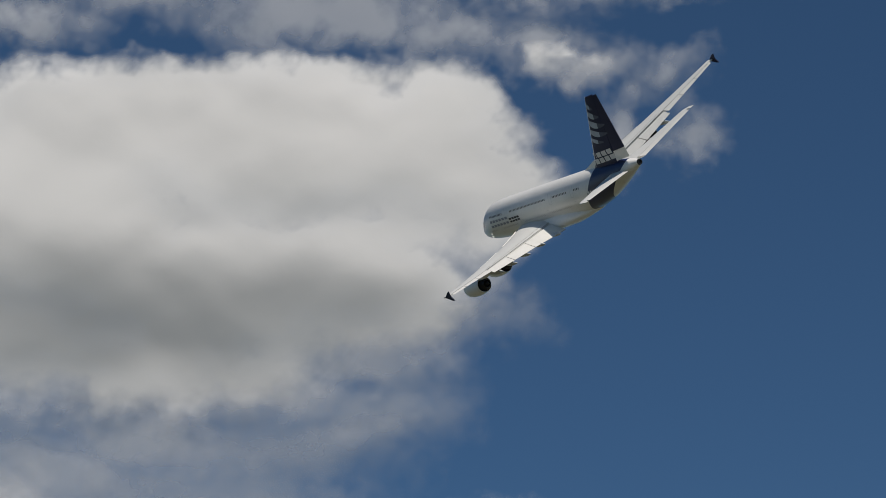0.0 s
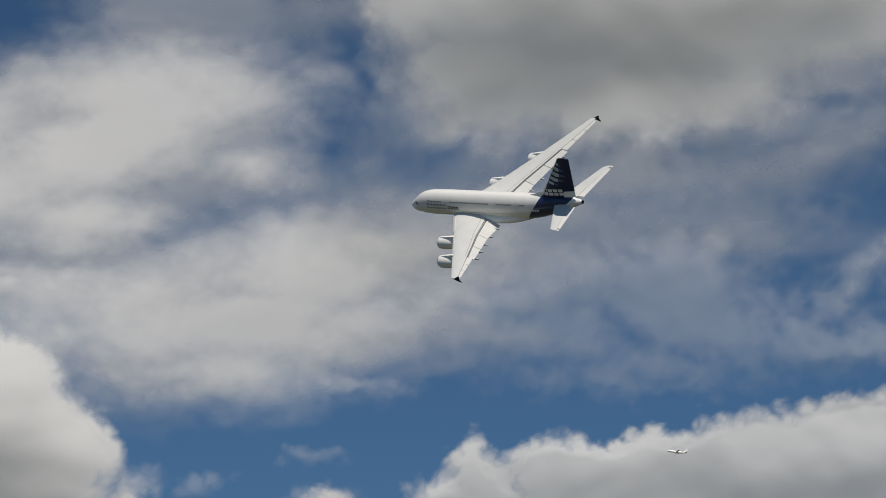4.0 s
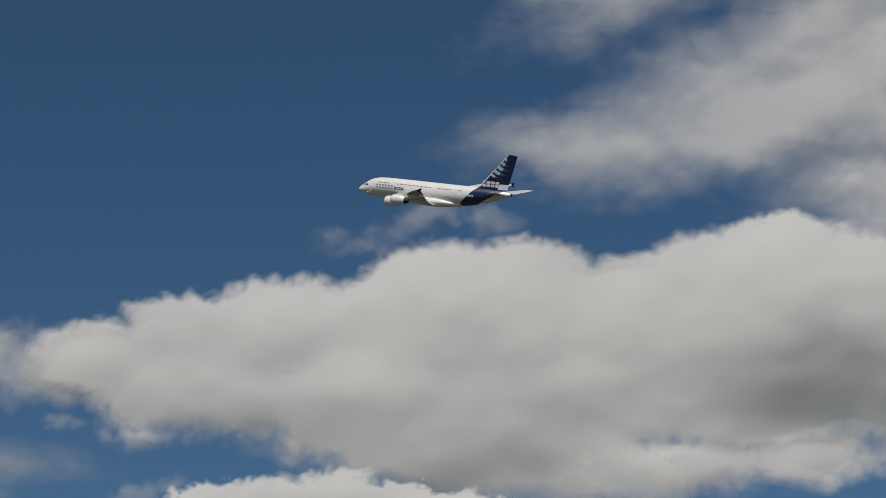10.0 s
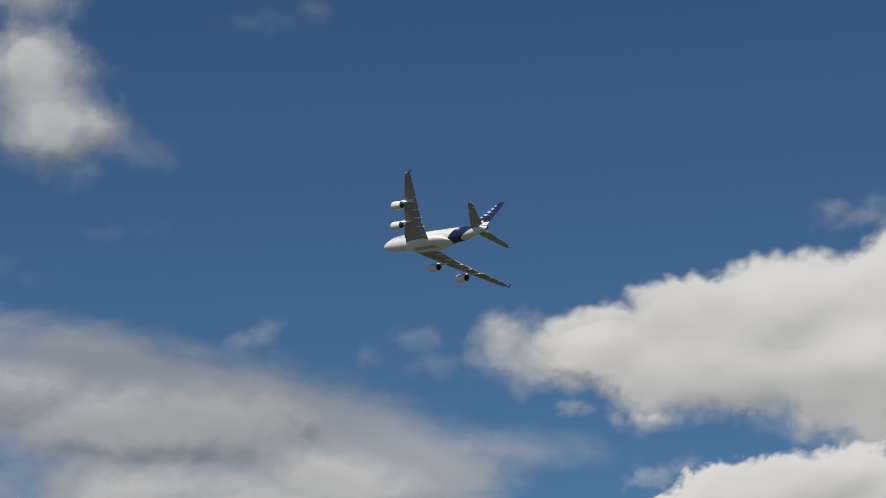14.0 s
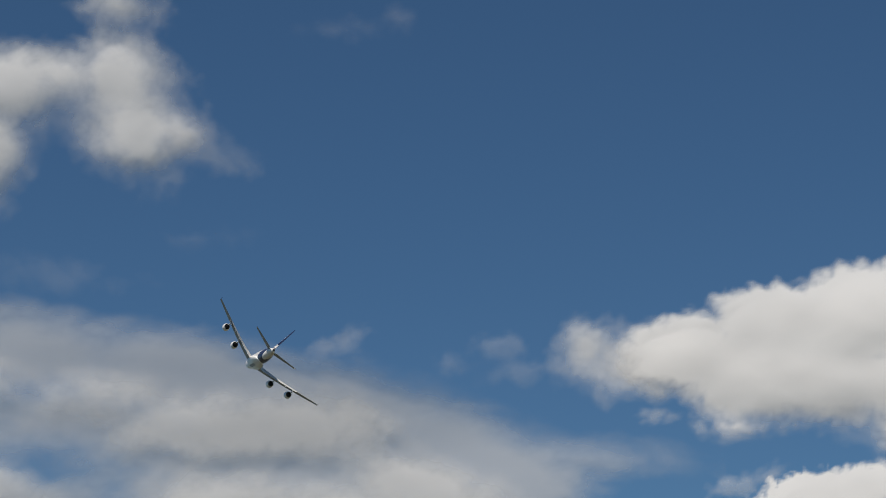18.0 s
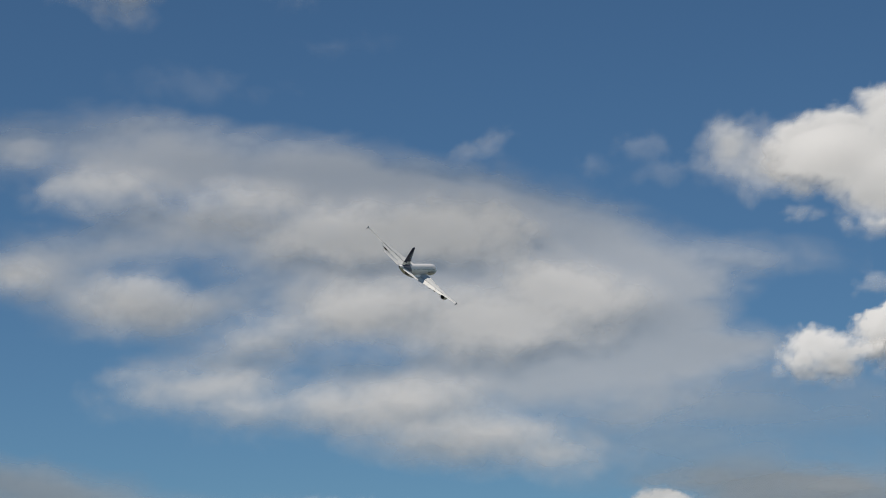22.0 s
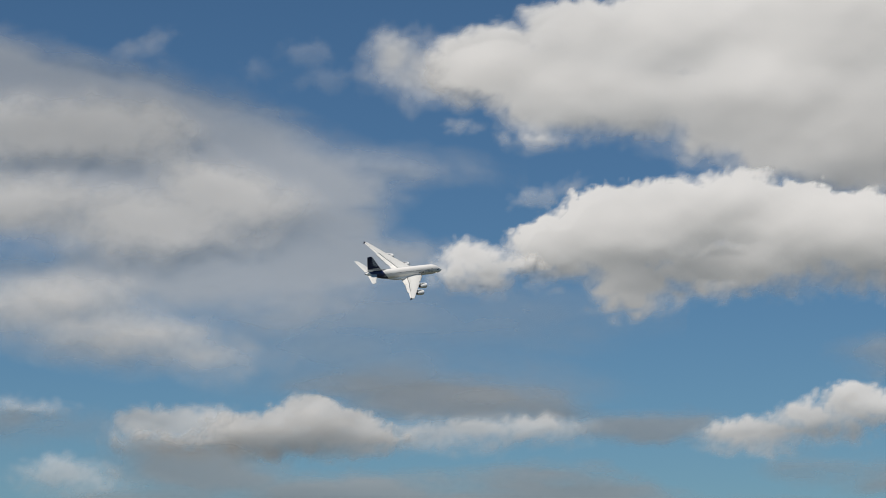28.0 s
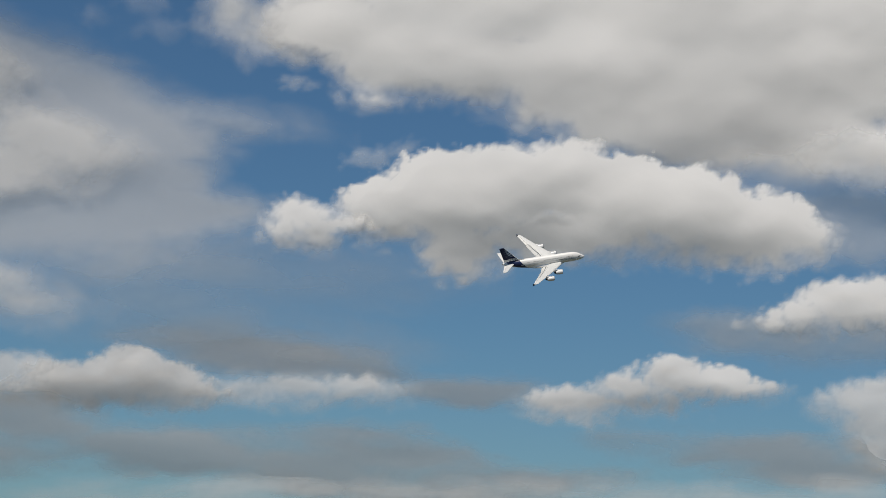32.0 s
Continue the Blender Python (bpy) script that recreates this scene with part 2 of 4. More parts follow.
def decal(patches, side):
    """Thin skins that lie on the fuselage; patches are (x0, x1, z0, z1) behind the nose."""
    bm = bmesh.new()
    for x0, x1, z0, z1 in patches:
        nx, nz = max(1, int(abs(x1 - x0) / 0.8)), max(1, int((z1 - z0) / 0.5))
        g = [[bm.verts.new(skin(x0 + (x1 - x0) * i / nx, z0 + (z1 - z0) * j / nz, side)) for j in range(nz + 1)] for i in range(nx + 1)]
        for i in range(nx):
            for j in range(nz):
                bm.faces.new((g[i][j], g[i + 1][j], g[i + 1][j + 1], g[i][j + 1]))
    bmesh.ops.recalc_face_normals(bm, faces=bm.faces)
    return bm


def lead(y):
    return -19.3 - 0.79 * (y - 3.6)


def trail(y):
    return -37.7 - 0.232 * (y - 3.6) if y < 13.5 else -40.0 - 0.42 * (y - 13.5)


def wing_z(y):
    return -2.85 + 6.4 * (max(y - 3.0, 0) / 36.9) ** 1.25


def wing_ring(y, side, f0, f1, n=9, down=0.0, back=0.0, turn=0.0, thick=1.0):
    """The closed section of a wing between two parts of its chord, turned and shifted where it is a flap."""
    x0, c = lead(y), lead(y) - trail(y)
    k = (y - 3.6) / 36.3
    t, tw = 0.135 - 0.04 * k, radians(4.0 - 5.0 * k)
    ups, lows = [], []
    for i in range(n + 1):
        u = i / n
        s = f0 + (f1 - f0) * (0.5 - 0.5 * math.cos(math.pi * u))
        yt = 5 * t * (0.2969 * math.sqrt(max(s, 0)) - 0.126 * s - 0.3516 * s ** 2 + 0.2843 * s ** 3 - 0.1015 * s ** 4) * thick
        zc = 0.018 * math.sin(math.pi * s) + 0.012 * s * (1 - s)
        ups.append((s, zc + yt + 0.0012))
        lows.append((s, zc - yt - 0.0012))
    pts = ups + lows[::-1]
    ca, sa = math.cos(turn), math.sin(turn)
    hinge = (f0 + 0.01, 0.018 * math.sin(math.pi * f0))
    ring = []
    for s, z in pts:
        if turn:
            ds, dz = s - hinge[0], z - hinge[1]
            s, z = hinge[0] + ds * ca + dz * sa, hinge[1] - ds * sa + dz * ca
        px, pz = s * c + back, z * c - down
        px, pz = px * math.cos(tw) + pz * math.sin(tw), pz * math.cos(tw) - px * math.sin(tw) + 0.3 * c * math.sin(tw)
        ring.append((x0 - px + MID, side * y, wing_z(y) + pz))
    return ring


def span_loft(y0, y1, side, f0, f1, steps, **kw):
    return loft([wing_ring(y0 + (y1 - y0) * i / steps, side, f0, f1, **kw) for i in range(steps + 1)])


def top_strip(y0, y1, side, f, width, steps=8):
    """A narrow seam along the wing's upper skin."""
    bm = bmesh.new()
    rows = []
    for i in range(steps + 1):
        y = y0 + (y1 - y0) * i / steps
        w = width / (lead(y) - trail(y))
        a, b = (wing_ring(y, side, g, g + 0.001, n=1)[0] for g in (f, f + w))
        rows.append([bm.verts.new((p[0], p[1], p[2] + 0.03)) for p in (a, b)])
    for a, b in zip(rows, rows[1:]):
        bm.faces.new((a[0], a[1], b[1], b[0]))
    bmesh.ops.recalc_face_normals(bm, faces=bm.faces)
    return bm


def surface(root, tip, side, f0, f1, t=0.1, upright=False, steps=6):
    """A tapered tail surface; root and tip are (span place, leading x, trailing x, height)."""
    rings = []
    for i in range(steps + 1):
        k = i / steps
        y, xl, xt, z = (a + (b - a) * k for a, b in zip(root, tip))
        c, ring = xl - xt, []
        n = 8
        pts = []
        for j in range(n + 1):
            s = f0 + (f1 - f0) * (0.5 - 0.5 * math.cos(math.pi * j / n))
            pts.append((s, 5 * t * (0.2969 * math.sqrt(s) - 0.126 * s - 0.3516 * s ** 2 + 0.2843 * s ** 3 - 0.1015 * s ** 4) + 0.0015))
        for s, h in pts + [(s, -h) for s, h in pts[::-1]]:
            ring.append((xl - s * c + MID, h * c, z) if upright else (xl - s * c + MID, side * y, z + h * c))
        rings.append(ring)
    return loft(rings)


def build_aircraft():
    plane = tagged(new("airliner"), "huge white four-engined double-deck airliner with navy tail in flight", "aircraft")
    # fuselage
    xs = [-0.02, -0.15, -0.35, -0.7, -1.2, -1.8, -2.5, -3.3, -4.2, -5.2, -6.4, -7.8, -9.4, -11, -13, -16] + [-16 - 2 * i for i in range(1, 16)]
    xs += [-46 - 1.5 * i for i in range(1, 16)] + [-69.4, -70.2]
    rings = []
    for x in xs:
        w, zc, h = hull(x)
        ring = []
        for i in range(48):
            a = 2 * math.pi * i / 48
            s = math.sin(a)
            ring.append((x + MID, w * math.cos(a) * (1 - 0.08 * max(s, 0)), zc + h * s))
        rings.append(ring)

    def bars(x0, x1, z0, z1, slit):
        """Two level bars that fill a space but for a slit between them."""
        mid = (z0 + z1) / 2
        return [(x0, x1, z0, mid - slit / 2), (x0, x1, mid + slit / 2, z1)]

    body = part("fuselage", loft(rings), FUSE, plane, "white double-deck fuselage with a navy band round the tail")
    # tail cone exhaust
    w, zc, h = hull(-70.2)
    part("exhaust_outlet", loft(revolve([(0, 0.60), (0.25, 0.52), (0.25, 0.36), (0.05, 0.3)], -70.2 + MID, 0, zc, 20), cap=True), DARK, plane, "dark metal tail exhaust")
    # wing-body fairing
    FAIR = [(-16.5, 0.3, -3.9, -4.1), (-19, 2.6, -2.6, -4.75), (-23, 4.0, -1.6, -5.2), (-28, 4.45, -1.2, -5.45), (-36, 4.5, -1.1, -5.5),
            (-41, 4.2, -1.4, -5.35), (-45, 3.4, -2.0, -4.9), (-48.5, 2.0, -2.9, -4.35), (-50.5, 0.4, -3.5, -3.9)]
    rings = []
    for i in range(41):
        x = -16.5 - 34 * i / 40
        w, zt, zb = lerp_rows(FAIR, x)
        rings.append([(x + MID, w * math.cos(2 * math.pi * k / 32), (zt + zb) / 2 + (zt - zb) / 2 * math.sin(2 * math.pi * k / 32)) for k in range(32)])
    part("belly_fairing", loft(rings), WHITE, plane, "bulging white belly fairing")
    # cockpit windows
    for side in (1, -1):
        for k, (x0, x1, z0, z1) in enumerate(((-3.5, -4.1, 0.35, 1.05), (-4.25, -5.0, 0.35, 1.1), (-5.15, -5.8, 0.4, 1.05))):
            part("cockpit_window", decal([(x0, x1, z0, z1)], side), GLASS, body, "dark cockpit window")
        part("windscreen", decal([(-2.75, -3.4, 0.05, 0.72)], side), GLASS, body, "dark cockpit windscreen")
        for x, z in ((-7.0, -1.6), (-5.6, -2.5)):
            part("nose_light", decal([(x, x - 0.35, z, z + 0.3)], side), LAMP, body, "small bright light")
        # cabin windows, joined in rows: too small to pick apart
        for x0, x1 in ((-10.2, -16.6), (-19.6, -36.0), (-38.6, -45.2), (-47.6, -50.4)):
            row = [(x0 - 0.62 * i, x0 - 0.62 * i - 0.3, 2.04, 2.38) for i in range(int((x0 - x1) / 0.62))]
            tagged(part("cabin_windows", decal(row, side), GLASS, body, "row of small dark cabin windows"), kind="stuff")
        # lower row in light grey, so that it stands out little from the white
        for x0, x1 in ((-8.6, -12.2), (-14.4, -21.8), (-24.0, -33.6), (-36.0, -45.0)):
            row = [(x0 - 0.62 * i, x0 - 0.62 * i - 0.26, -0.95, -0.55) for i in range(int((x0 - x1) / 0.62))]
            tagged(part("cabin_windows", decal(row, side), PALE_WINDOW, body, "row of small pale grey cabin windows"), kind="stuff")
        for x in (-17.4, -36.9, -46.0):
            part("cabin_door", decal([(x, x - 0.07, 1.0, 3.0), (x - 1.05, x - 1.12, 1.0, 3.0), (x, x - 1.1, 0.95, 1.02)], side), DOORLINE, body)
        for x in (-7.0, -12.8, -22.6, -34.4, -46.0):
            part("cabin_door", decal([(x, x - 0.07, -2.0, 0.0), (x - 1.05, x - 1.12, -2.0, 0.0), (x, x - 1.1, -0.02, 0.05)], side), DOORLINE, body)
        # title on the side, as plain bars
        for k in range(6):
            x = -9.9 - 1.4 * k
            for bar in bars(x, x - 1.0, 0.0, 1.5, 0.5):
                part("title_bar", decal([bar], side), PALE_TITLE, body, "blue-grey title bar")
        for k in range(4):
            x = -18.6 - 1.14 * k
            for bar in bars(x, x - 0.9, 0.0, 1.0, 0.22):
                part("title_bar", decal([bar], side), DARK, body, "dark title bar")
        # tail marks
        for k in range(3):
            part("mark_bar", decal([(-52.5 - 0.9 * k, -53.1 - 0.9 * k, 0.4, 1.1)], side), LETTER, body)
    # belly title bars
    for k in range(8):
        for x in (-25 - 1.9 * k, -25.95 - 1.9 * k):
            w, zt, zb = lerp_rows(FAIR, x - 0.2)
            bmx = bmesh.new()
            bmx.faces.new([bmx.verts.new((x + MID - a, b, zb - 0.05)) for a, b in ((0, -0.9), (0.45, -0.9), (0.45, 0.9), (0, 0.9))])
            part("title_bar", bmx, TITLE, plane, "dark belly title bar")
    for side in (1, -1):
        wing = part("wing", span_loft(2.6, 39.7, side, 0.045, 0.75, 30), WING, plane, "light grey swept wing", under=SHADED_UNDER)
        # slats
        for y0, y1 in ((5.5, 13.2), (16.2, 20.0), (20.15, 24.0), (27.2, 30.2), (30.35, 33.4), (33.55, 36.4), (36.55, 39.2)):
            part("slat", span_loft(y0, y1, side, 0.0, 0.10, 4, down=0.16, back=-0.22, turn=radians(-10), n=6), FLAP, wing, "drooped slat", under=SHADED_UNDER)
        # flaps, ailerons
        for y0, y1 in ((4.4, 13.3), (13.5, 20.1), (20.3, 26.8)):
            part("flap", span_loft(y0, y1, side, 0.755, 1.0, 6, down=0.12, back=0.3, turn=radians(14)), FLAP, wing, "lowered flap", under=SHADED_UNDER)
        for y0, y1 in ((27.0, 30.8), (30.95, 34.8), (34.95, 38.9)):
            part("aileron", span_loft(y0, y1, side, 0.755, 1.0, 4, turn=radians(3)), FLAP, wing, under=SHADED_UNDER)
        # spoiler seams
        for k in range(8):
            y = 5.2 + 2.7 * k
            part("spoiler_seam", top_strip(y, y + 2.5, side, 0.655, 0.07, 4), GAP, wing)
        part("spar_seam", top_strip(4.5, 26.8, side, 0.735, 0.17, 12), GAP, wing)
        part("aileron_seam", top_strip(27.0, 38.5, side, 0.74, 0.12, 8), GAP, wing)
        # flap track fairings
        for y in (6.8, 11.6, 16.4, 20.9, 25.2):
            c = lead(y) - trail(y)
            x0, z0 = trail(y) + 5.0, wing_z(y) - 0.055 * c - 0.2
            prof = [(0, 0.04), (0.5, 0.28), (1.4, 0.48), (3.0, 0.56), (4.4, 0.46), (5.6, 0.26), (6.4, 0.05)]
            rings = [[(x0 - x + MID, side * y + 0.62 * r * math.cos(2 * math.pi * i / 14), z0 - 0.12 * x + 1.05 * r * math.sin(2 * math.pi * i / 14)) for i in range(14)]
                     for x, r in prof]
            part("flap_fairing", loft(rings), WING, wing, "pointed flap track fairing")
        # wingtip fence
        zt = wing_z(39.8)
        x0 = lead(39.8) + MID
        pts = [(x0 - 0.9, 0, 0), (x0 - 2.9, 0, 0.95), (x0 - 3.6, 0, 1.1), (x0 - 3.2, 0, 0.2), (x0 - 3.2, 0, -0.2), (x0 - 3.6, 0, -1.1), (x0 - 2.9, 0, -0.95)]
        part("wingtip_fence", plate([(a, side * 39.8, zt + c) for a, b, c in pts], 0.16), NAVY, wing, "navy arrow-shaped wingtip fence")
        # engines
        for y, front, zc in ((14.9, -21.6, -3.95), (25.7, -30.6, -2.15)):
            x0 = front + MID
            outer = [(0.0, 1.62), (0.06, 1.72), (0.3, 1.87), (1.0, 2.0), (2.2, 2.05), (3.5, 2.0), (4.8, 1.84), (6.0, 1.56), (6.0, 1.48), (5.0, 1.5)]
            engine = part("engine", loft(revolve(outer, x0, side * y, zc), cap=False), WHITE, plane, "white engine nacelle")
            part("inlet_lip", loft(revolve([(0.9, 1.46), (0.5, 1.45), (0.12, 1.5), (-0.03, 1.6), (0.0, 1.69), (0.25, 1.85)], x0, side * y, zc), cap=False), STEEL, engine, "bare metal inlet lip")
            part("fan", loft(revolve([(0.88, 1.47), (0.95, 0.5), (0.75, 0.4), (0.25, 0.03)], x0, side * y, zc), cap=True), DARK, engine, "dark fan with spinner")
            part("core_nozzle", loft(revolve([(4.9, 1.2), (6.0, 1.08), (7.2, 0.78), (7.2, 0.7), (6.6, 0.6)], x0, side * y, zc), cap=False), DARK, engine, "dark core nozzle")
            part("exhaust_plug", loft(revolve([(6.4, 0.55), (7.4, 0.4), (8.1, 0.04)], x0, side * y, zc, 20)), DARK, engine)
            part("bypass_duct", loft(revolve([(5.0, 1.5), (5.05, 0.3)], x0, side * y, zc), cap=True), DARK, engine)
            # pylon
            zw = wing_z(y)
            rows = []
            for x, top, bot, hw in ((0.9, zc + 2.05, zc + 1.7, 0.08), (2.5, zc + 2.35, zc + 1.6, 0.28), (front - lead(y), zw + 0.1, zc + 1.2, 0.34),
                                    (front - lead(y) + 3.0, zw - 0.2, zc + 1.3, 0.3), (front - lead(y) + 6.0, zw - 0.35, zw - 0.8, 0.06)):
                rows.append([(x0 - x, side * y + s * hw, z) for s, z in ((-1, bot), (1, bot), (1, top), (-1, top))])
            part("pylon", loft(rows), WHITE, engine, "white engine pylon")
        # tailplane with raked tips
        root, tip = (0.9, -60.0, -68.6, 2.0), (15.1, -68.7, -72.2, 3.8)
        stab = part("stabiliser", surface(root, tip, side, 0.0, 0.70), WING, plane, "light grey tailplane", under=SHADED_UNDER)
        inner = (2.6,) + tuple(a + (b - a) * 0.12 for a, b in zip(root[1:], tip[1:]))
        part("tailplane_tip", surface((15.1, -68.7, -72.2, 3.8), (15.75, -70.4, -72.5, 3.9), side, 0.0, 1.0, steps=3), WING, stab, "raked tailplane tip", under=SHADED_UNDER)
        part("elevator", surface(inner, (14.6,) + tuple(a + (b - a) * 0.965 for a, b in zip(root[1:], tip[1:])), side, 0.715, 1.0), FLAP, stab, under=SHADED_UNDER)

    # fin
    root, tip = (0, -54.6, -68.3, 3.2), (0, -67.9, -72.1, 18.3)
    fin = part("fin", surface(root, tip, 1, 0.05, 0.66, upright=True, steps=10), NAVY, plane, "tall navy fin with pale feather stripes")
    part("fin_leading_edge", surface(root, tip, 1, 0.0, 0.045, upright=True, steps=10), WHITE, fin, "white fin leading edge")

    def up(k):
        return tuple(a + (b - a) * k for a, b in zip(root, tip))

    part("rudder", surface(up(0.205), up(0.985), 1, 0.672, 1.0, upright=True, steps=8), NAVY, fin, "navy rudder")
    part("rudder_foot", surface(up(0.06), up(0.2), 1, 0.672, 1.0, upright=True, steps=4), WHITE, fin, "white foot of the rudder")
    # dorsal fillet
    part("fin_fillet", loft([[(-50.5 + MID - 0.1, y, 4.05 + z) for y, z in ((-0.05, 0), (0, 0.1), (0.05, 0))],
                             [(-56.5 + MID, y, 4.1 + z) for y, z in ((-0.5, -0.1), (0, 1.6), (0.5, -0.1))]]), FUSE, fin)

    def fin_half(x, z):
        k = (z - 3.2) / 15.1
        xl, xt = -54.6 - 13.3 * k, -68.3 - 3.8 * k
        s = min(max((xl - x) / (xl - xt), 0.0), 1.0)
        c = xl - xt
        return c * (0.5 * (0.2969 * math.sqrt(s) - 0.126 * s - 0.3516 * s ** 2 + 0.2843 * s ** 3 - 0.1015 * s ** 4) + 0.0015), s

    def fin_patch(outline, side, mat, name, label=""):
        """A painted shape on the fin; outline gives pairs of (x, z) along the two rims."""
        bmx = bmesh.new()
        rows = []
        for a, b in outline:
            row = []
            for k in range(5):
                x, z = a[0] + (b[0] - a[0]) * k / 4, a[1] + (b[1] - a[1]) * k / 4
                h, s = fin_half(x, z)
                row.append(bmx.verts.new((x + MID, side * (h + 0.03), z)))
            rows.append(row)
        for r0, r1 in zip(rows, rows[1:]):
            for k in range(4):
                bmx.faces.new((r0[k], r0[k + 1], r1[k + 1], r1[k]))
        bmesh.ops.recalc_face_normals(bmx, faces=bmx.faces)
        part(name, bmx, mat, fin, label)

    for side in (1, -1):
        # feather stripes: tapering arcs that sweep down and aft from the leading edge and fade
        for z0, reach, wide in ((17.0, 0.42, 0.5), (15.4, 0.62, 0.66), (13.6, 0.74, 0.72), (11.8, 0.72, 0.66), (10.2, 0.5, 0.46)):
            for mat, f0, f1, name, label in ((BLUE, 0.0, 0.56, "fin_stripe", "pale feather stripe"), (MIDBLUE, 0.56, 1.0, "fin_stripe", "faded end of a feather stripe")):
                arc = []
                for k in range(13):
                    f = f0 + (f1 - f0) * k / 12
                    s_ = 0.06 + (reach - 0.06) * f
                    z = z0 - 4.6 * s_ + 3.2 * s_ ** 2
                    w = wide * (math.sin(math.pi * (0.12 + 0.86 * f)) ** 0.6) * (1 - 0.45 * f) + 0.03
                    rim = []
                    for zz in (z - w, z + w):
                        q = (zz - 3.2) / 15.1
                        rim.append((-54.6 - 13.3 * q - s_ * (13.7 - 9.5 * q), zz))
                    arc.append(tuple(rim))
                fin_patch(arc, side, mat, name, label)
        for k in range(4):
            x = -57.3 - 1.95 * k
            for z0, z1 in ((4.8, 5.85), (6.07, 7.1)):
                fin_patch([((x, z0), (x - 0.2, z1)), ((x - 1.6, z0), (x - 1.8, z1))], side, LETTER, "mark_bar", "white marking bar")
    return plane


plane = build_aircraft()


def build_small_airliner():
    """A twin-engined airliner far off, low over the clouds."""
    jet = tagged(new("distant_airliner"), "small white twin-engined airliner far off", "aircraft")
    rings = [[(15 - x, r * math.cos(2 * math.pi * i / 16), r * math.sin(2 * math.pi * i / 16) + up) for i in range(16)]
             for x, r, up in ((0, 0.05, -0.3), (0.8, 0.7, -0.2), (2.5, 1.35, 0), (5, 1.6, 0), (20, 1.6, 0), (25, 1.1, 0.3), (30, 0.2, 0.9))]
    part("fuselage", loft(rings), WHITE, jet)
    for side in (1, -1):
        part("wing", loft([[(15 - x - s * c, side * y, z + h * c) for s, h in ((0, 0), (0.3, 0.07), (1, 0), (0.5, -0.05))]
                           for y, x, c, z in ((1, 11, 6, -1.0), (5.5, 13.6, 3.6, -0.6), (14.5, 18.2, 1.5, 0.5))]), WING, jet)
        part("tailplane", loft([[(15 - x - s * c, side * y, z + h * c) for s, h in ((0, 0), (0.3, 0.06), (1, 0), (0.5, -0.06))]
                                for y, x, c, z in ((0.4, 26, 3.2, 0.9), (5.6, 28.6, 1.4, 1.4))]), WING, jet)
        part("engine", loft(revolve([(0, 0.75), (0.4, 0.9), (2, 0.85), (3, 0.6)], 15 - 11.5, side * 5.2, -1.75, 14)), WHITE, jet)
    part("fin", loft([[(15 - x - s * c, h * c, z) for s, h in ((0, 0), (0.3, 0.05), (1, 0), (0.3, -0.05))]
                      for z, x, c in ((1.2, 24.2, 5), (6.6, 28.4, 2))]), WHITE, jet)
    return jet


jet = build_small_airliner()


# ---- clouds ----
class Grain:
    """Repeatable lattice noise for arrays of places."""

    def __init__(self, seed):
        turn = np.random.RandomState(seed).rand(256, 256) * 2 * math.pi
        self.gx, self.gy = np.cos(turn), np.sin(turn)

    def at(self, x, y):
        xi, yi = np.floor(x).astype(int), np.floor(y).astype(int)
        fx, fy = x - xi, y - yi
        u, v = fx * fx * fx * (fx * (fx * 6 - 15) + 10), fy * fy * fy * (fy * (fy * 6 - 15) + 10)

        def dot(i, j):
            a, b = (xi + i) % 256, (yi + j) % 256
            return self.gx[a, b] * (fx - i) + self.gy[a, b] * (fy - j)

        low, high = dot(0, 0), dot(0, 1)
        low, high = low + (dot(1, 0) - low) * u, high + (dot(1, 1) - high) * u
        return 0.5 + 0.85 * (low + (high - low) * v)

    def fractal(self, x, y, octaves=5, billow=False):
        total, amp, norm = 0.0, 1.0, 0.0
        for k in range(octaves):
            v = self.at(x + 17.3 * k, y + 9.1 * k)
            v = 1.6 * np.abs(2 * v - 1) if billow else v
            total, norm, amp = total + amp * v, norm + amp, amp * 0.5
            x, y = 1.62 * x + 1.18 * y, 1.62 * y - 1.18 * x
        return total / norm


